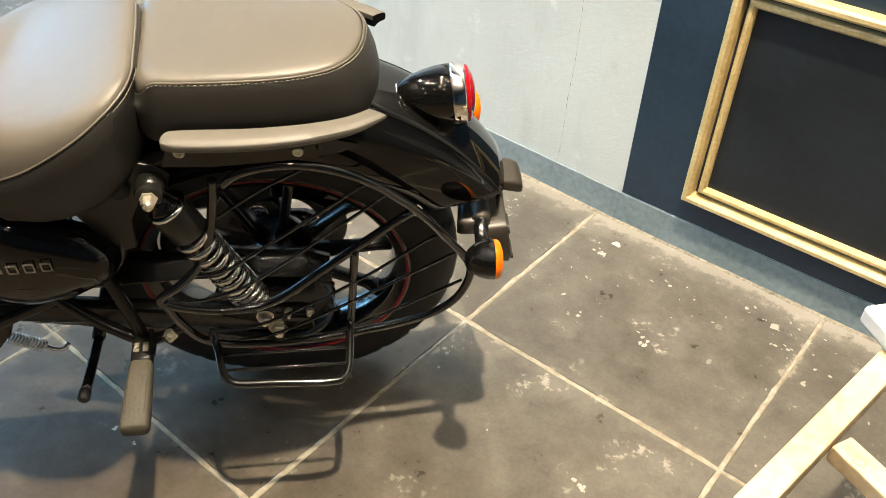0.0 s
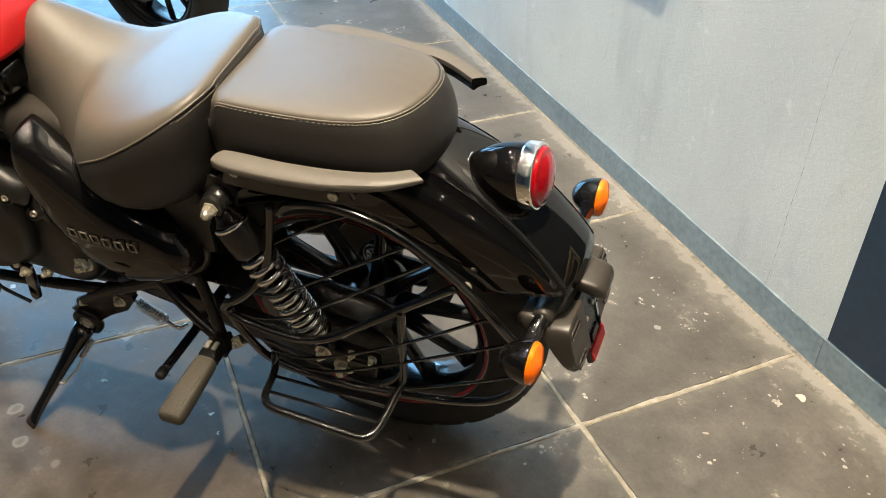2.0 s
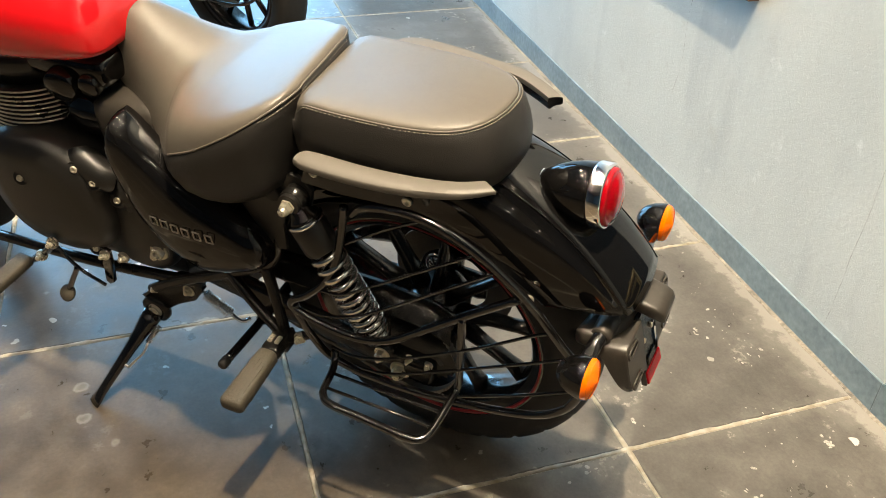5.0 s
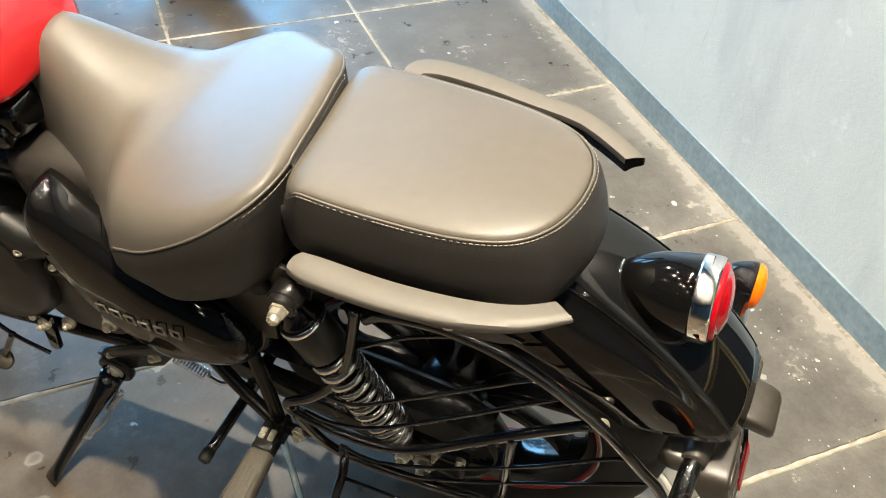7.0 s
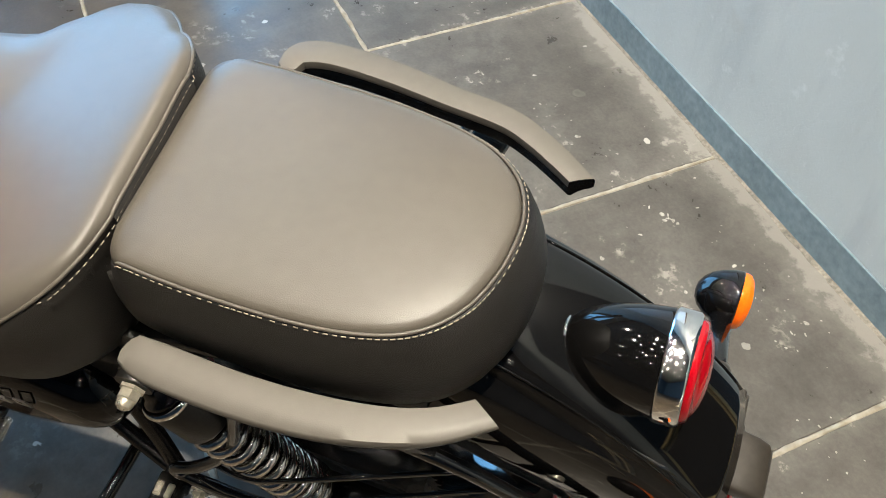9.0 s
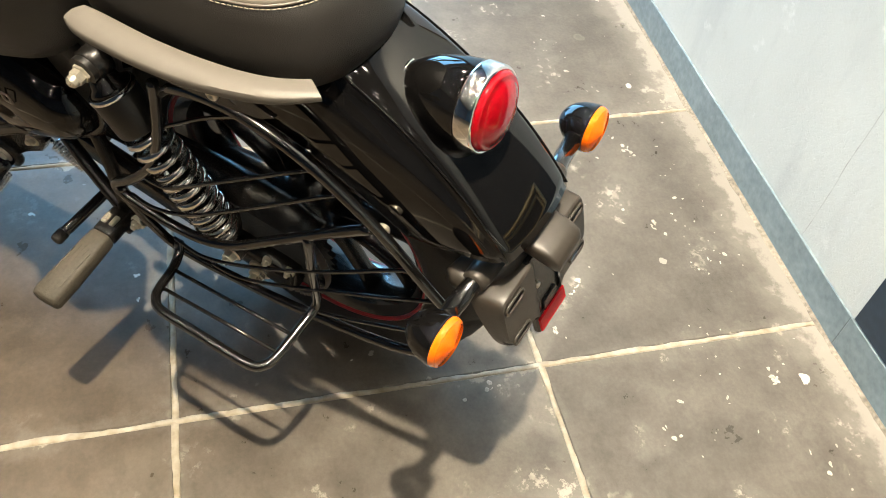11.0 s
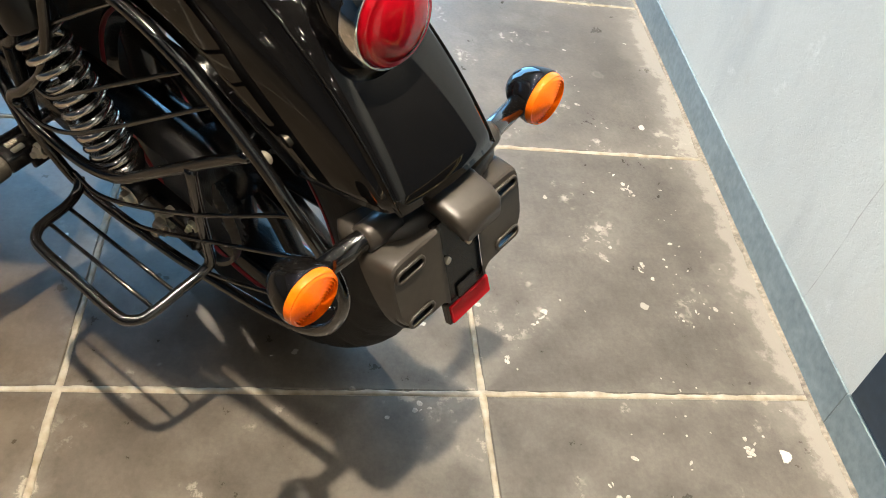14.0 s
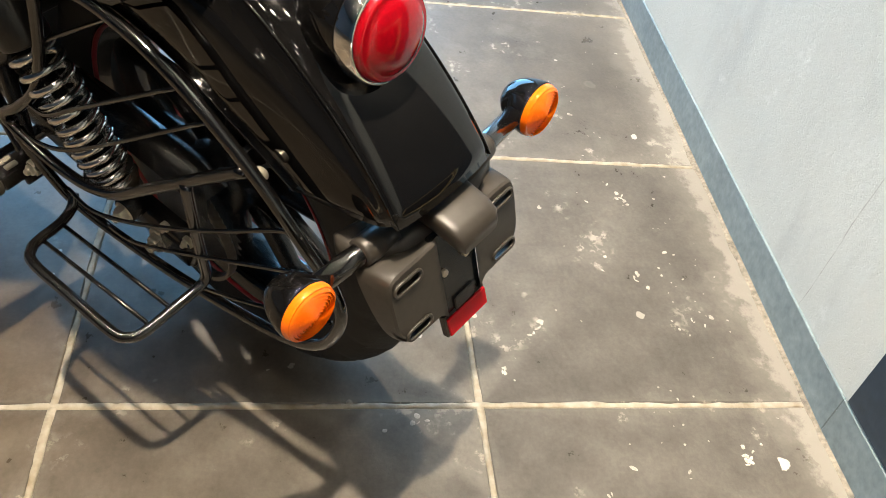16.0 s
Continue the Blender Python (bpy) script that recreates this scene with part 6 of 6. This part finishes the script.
    sheet(bm, rings)
    thicken(part("rear_fender", bm, GLOSS, other), 0.004)
    bm = bmesh.new()
    box(bm, pose(-0.2, 0, 0.76), (0.62, 0.26, 0.1), 0.04, 3)
    part("seat", bm, LEATHERSIDE, other)
    bm = bmesh.new()
    box(bm, pose(-0.75, 0, 0.82), (0.5, 0.27, 0.2), 0.08, 4)
    part("fuel_tank", bm, RED, other)
    bm = bmesh.new()
    turned(bm, axes((-1.40, 0, 0.31), (0, 1, 0)), [(0.235, -0.04), (0.27, -0.05), (0.30, -0.04), (0.31, 0), (0.30, 0.04), (0.27, 0.05), (0.235, 0.04)], 64)
    part("front_wheel", bm, RUBBER, other)
    for s in (-1, 1):
        tubes("fork_leg", [[(-1.38, 0.085 * s, 0.31), (-1.1, 0.085 * s, 0.92)]], 0.024, SATIN, other, steps=2)


other_bike()

# ---------------------------------------------------------------- floor pieces
JX = [-4.7, -3.98, -3.3, -2.62, -1.94, -1.268, -0.617, 0.0, 0.592] + [1.19 + 0.6 * k for k in range(11)]
JY = [-0.605 * k for k in range(14, -1, -1)] + [WALL_Y + 0.18]


def ribbon(bm, a, b, width, seed, z0=0.0003, rough=1.0):
    """An uneven low bead of grout from a to b."""
    rng = random.Random(seed)
    a, b = Vector(a), Vector(b)
    d = (b - a).normalized()
    q = Vector((-d.y, d.x, 0))
    n = max(6, int((b - a).length / 0.012))
    rows = []
    l = r = 0.0
    for k in range(n + 1):
        p = a.lerp(b, k / n)
        l = 0.72 * l + rng.uniform(-1, 1) * 0.0017 * rough
        r = 0.72 * r + rng.uniform(-1, 1) * 0.0017 * rough
        wl, wr = max(0.002, width / 2 + l), max(0.002, width / 2 + r)
        h = z0 + rng.uniform(-0.0005, 0.0004)
        rows.append([bm.verts.new(p + q * d + Vector((0, 0, z))) for d, z in ((wl + 0.001, -0.003), (wl, h), (0, h + 0.0002), (-wr, h), (-wr - 0.001, -0.003))])
    for u, v in zip(rows, rows[1:]):
        for k in range(4):
            bm.faces.new((u[k], u[k + 1], v[k + 1], v[k]))


for i, x in enumerate(JX[1:-1]):
    bm = bmesh.new()
    ribbon(bm, (x, JY[0], 0), (x, WALL_Y + 0.034 * max(0, 0.05 - x), 0), 0.0082, 11 + i)
    tagged(part("grout_line", bm, GROUTMAT), "uneven ochre grout bead between slate tiles", "grout", kind="structure")
for j, y in enumerate(JY[1:-1]):
    bm = bmesh.new()
    ribbon(bm, (JX[0], y, 0), (JX[-1], y, 0), 0.0078, 51 + j)
    tagged(part("grout_line", bm, GROUTMAT), "uneven ochre grout bead between slate tiles", "grout", kind="structure")

# plaster smeared along the foot of the wall
bm = bmesh.new()
rng = random.Random(5)
inner, outer = [], []
w = 0.035
n = 700
for k in range(n + 1):
    x = X0 + (X1 - X0) * k / n
    w = min(0.022, max(0.006, w + rng.uniform(-0.003, 0.003) + (0.012 - w) * 0.1))
    bump = 0.010 * max(0, noise.noise(Vector((x * 9, 3.1, 0)))) + 0.004 * noise.noise(Vector((x * 40, 1.1, 0)))
    foot = WALL_Y + 0.034 * max(0, 0.05 - x)
    inner.append(bm.verts.new((x, foot - 0.004, 0.004)))
    outer.append(bm.verts.new((x, foot - max(0.012, w + bump), -0.0012)))
for k in range(n):
    bm.faces.new((inner[k], inner[k + 1], outer[k + 1], outer[k]))
SMEAR = mat("dried_plaster", (0.165, 0.145, 0.115), 0.9, 0, 0.35, 16, 0.05, 0.7, 110, other=(0.30, 0.265, 0.21))
tagged(part("plaster_smear", bm, SMEAR), "dried beige plaster smeared on the tiles along the wall", "plaster", kind="structure")

# paint and plaster spatter
bm = bmesh.new()
rng = random.Random(21)


def drip(x, y, r, flat=0.05):
    st, an = rng.uniform(0.35, 1.0), rng.uniform(0, math.pi)
    c = bm.verts.new((x, y, 0.0009 + r * flat))
    ring = []
    p1, p2, bend = rng.uniform(0, 6.3), rng.uniform(0, 6.3), rng.uniform(0.05, 0.28)
    for q in range(14):
        a = 2 * math.pi * q / 14
        rr = r * (1 + bend * math.sin(2 * a + p1) + 0.5 * bend * math.sin(3 * a + p2) + rng.uniform(-0.06, 0.06))
        px, py = rr * math.cos(a), rr * st * math.sin(a)
        ring.append(bm.verts.new((x + px * math.cos(an) - py * math.sin(an), y + px * math.sin(an) + py * math.cos(an), 0.0002)))
    for q in range(14):
        bm.faces.new((c, ring[q], ring[(q + 1) % 14]))


for k in range(270):
    x, y = rng.uniform(-2.6, 1.2), WALL_Y - 0.03 - abs(rng.gauss(0, 0.3))
    if k % 3 == 0:
        x, y = rng.choice(((0.50, 0.44), (0.62, 0.42), (-0.2, 0.4), (0.05, 0.30), (-0.9, 0.3), (-0.35, 0.43), (0.27, 0.40)))
        x, y = x + rng.gauss(0, 0.05), y + rng.gauss(0, 0.03)
    if -1.2 < y < WALL_Y - 0.02:
        drip(x, y, min(0.0065, 0.0010 + rng.expovariate(1 / 0.0013)))
# broken flakes of plaster, trodden flat
for x, y in ((0.10, 0.40), (-0.28, 0.33), (0.16, 0.17), (-0.06, 0.05), (0.03, -0.09), (-0.5, 0.36), (0.32, 0.20), (0.56, 0.38), (-0.16, 0.12), (0.42, -0.2)):
    an = rng.uniform(0, math.pi)
    for k in range(rng.randint(4, 10)):
        d, e = rng.gauss(0, 0.011), rng.gauss(0, 0.005)
        drip(x + d * math.cos(an) - e * math.sin(an), y + d * math.sin(an) + e * math.cos(an), rng.uniform(0.0015, 0.0055), 0.01)
SPATTER = mat("plaster_spatter", (0.30, 0.275, 0.235), 0.8, 0, 0.2, 40, other=(0.47, 0.445, 0.40))
tagged(part("paint_spatter", bm, SPATTER), "small dried white plaster drips on the tiles", "spatter", kind="stuff")

# slate tiles, pieces of the floor
shapes = {}
for i in range(len(JX) - 1):
    for j in range(len(JY) - 1):
        w, h = JX[i + 1] - JX[i] - GROUT, JY[j + 1] - JY[j] - GROUT
        key = (round(w, 3), round(h, 3))
        if key not in shapes:
            bm = bmesh.new()
            box(bm, pose(0, 0, 0), (w, h, 0.012), 0.002, 1)
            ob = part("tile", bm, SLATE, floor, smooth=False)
            shapes[key] = ob.data
        else:
            ob = new("tile", shapes[key])
            ob.parent = floor
        ob.location = ((JX[i] + JX[i + 1]) / 2, (JY[j] + JY[j + 1]) / 2, -0.006)
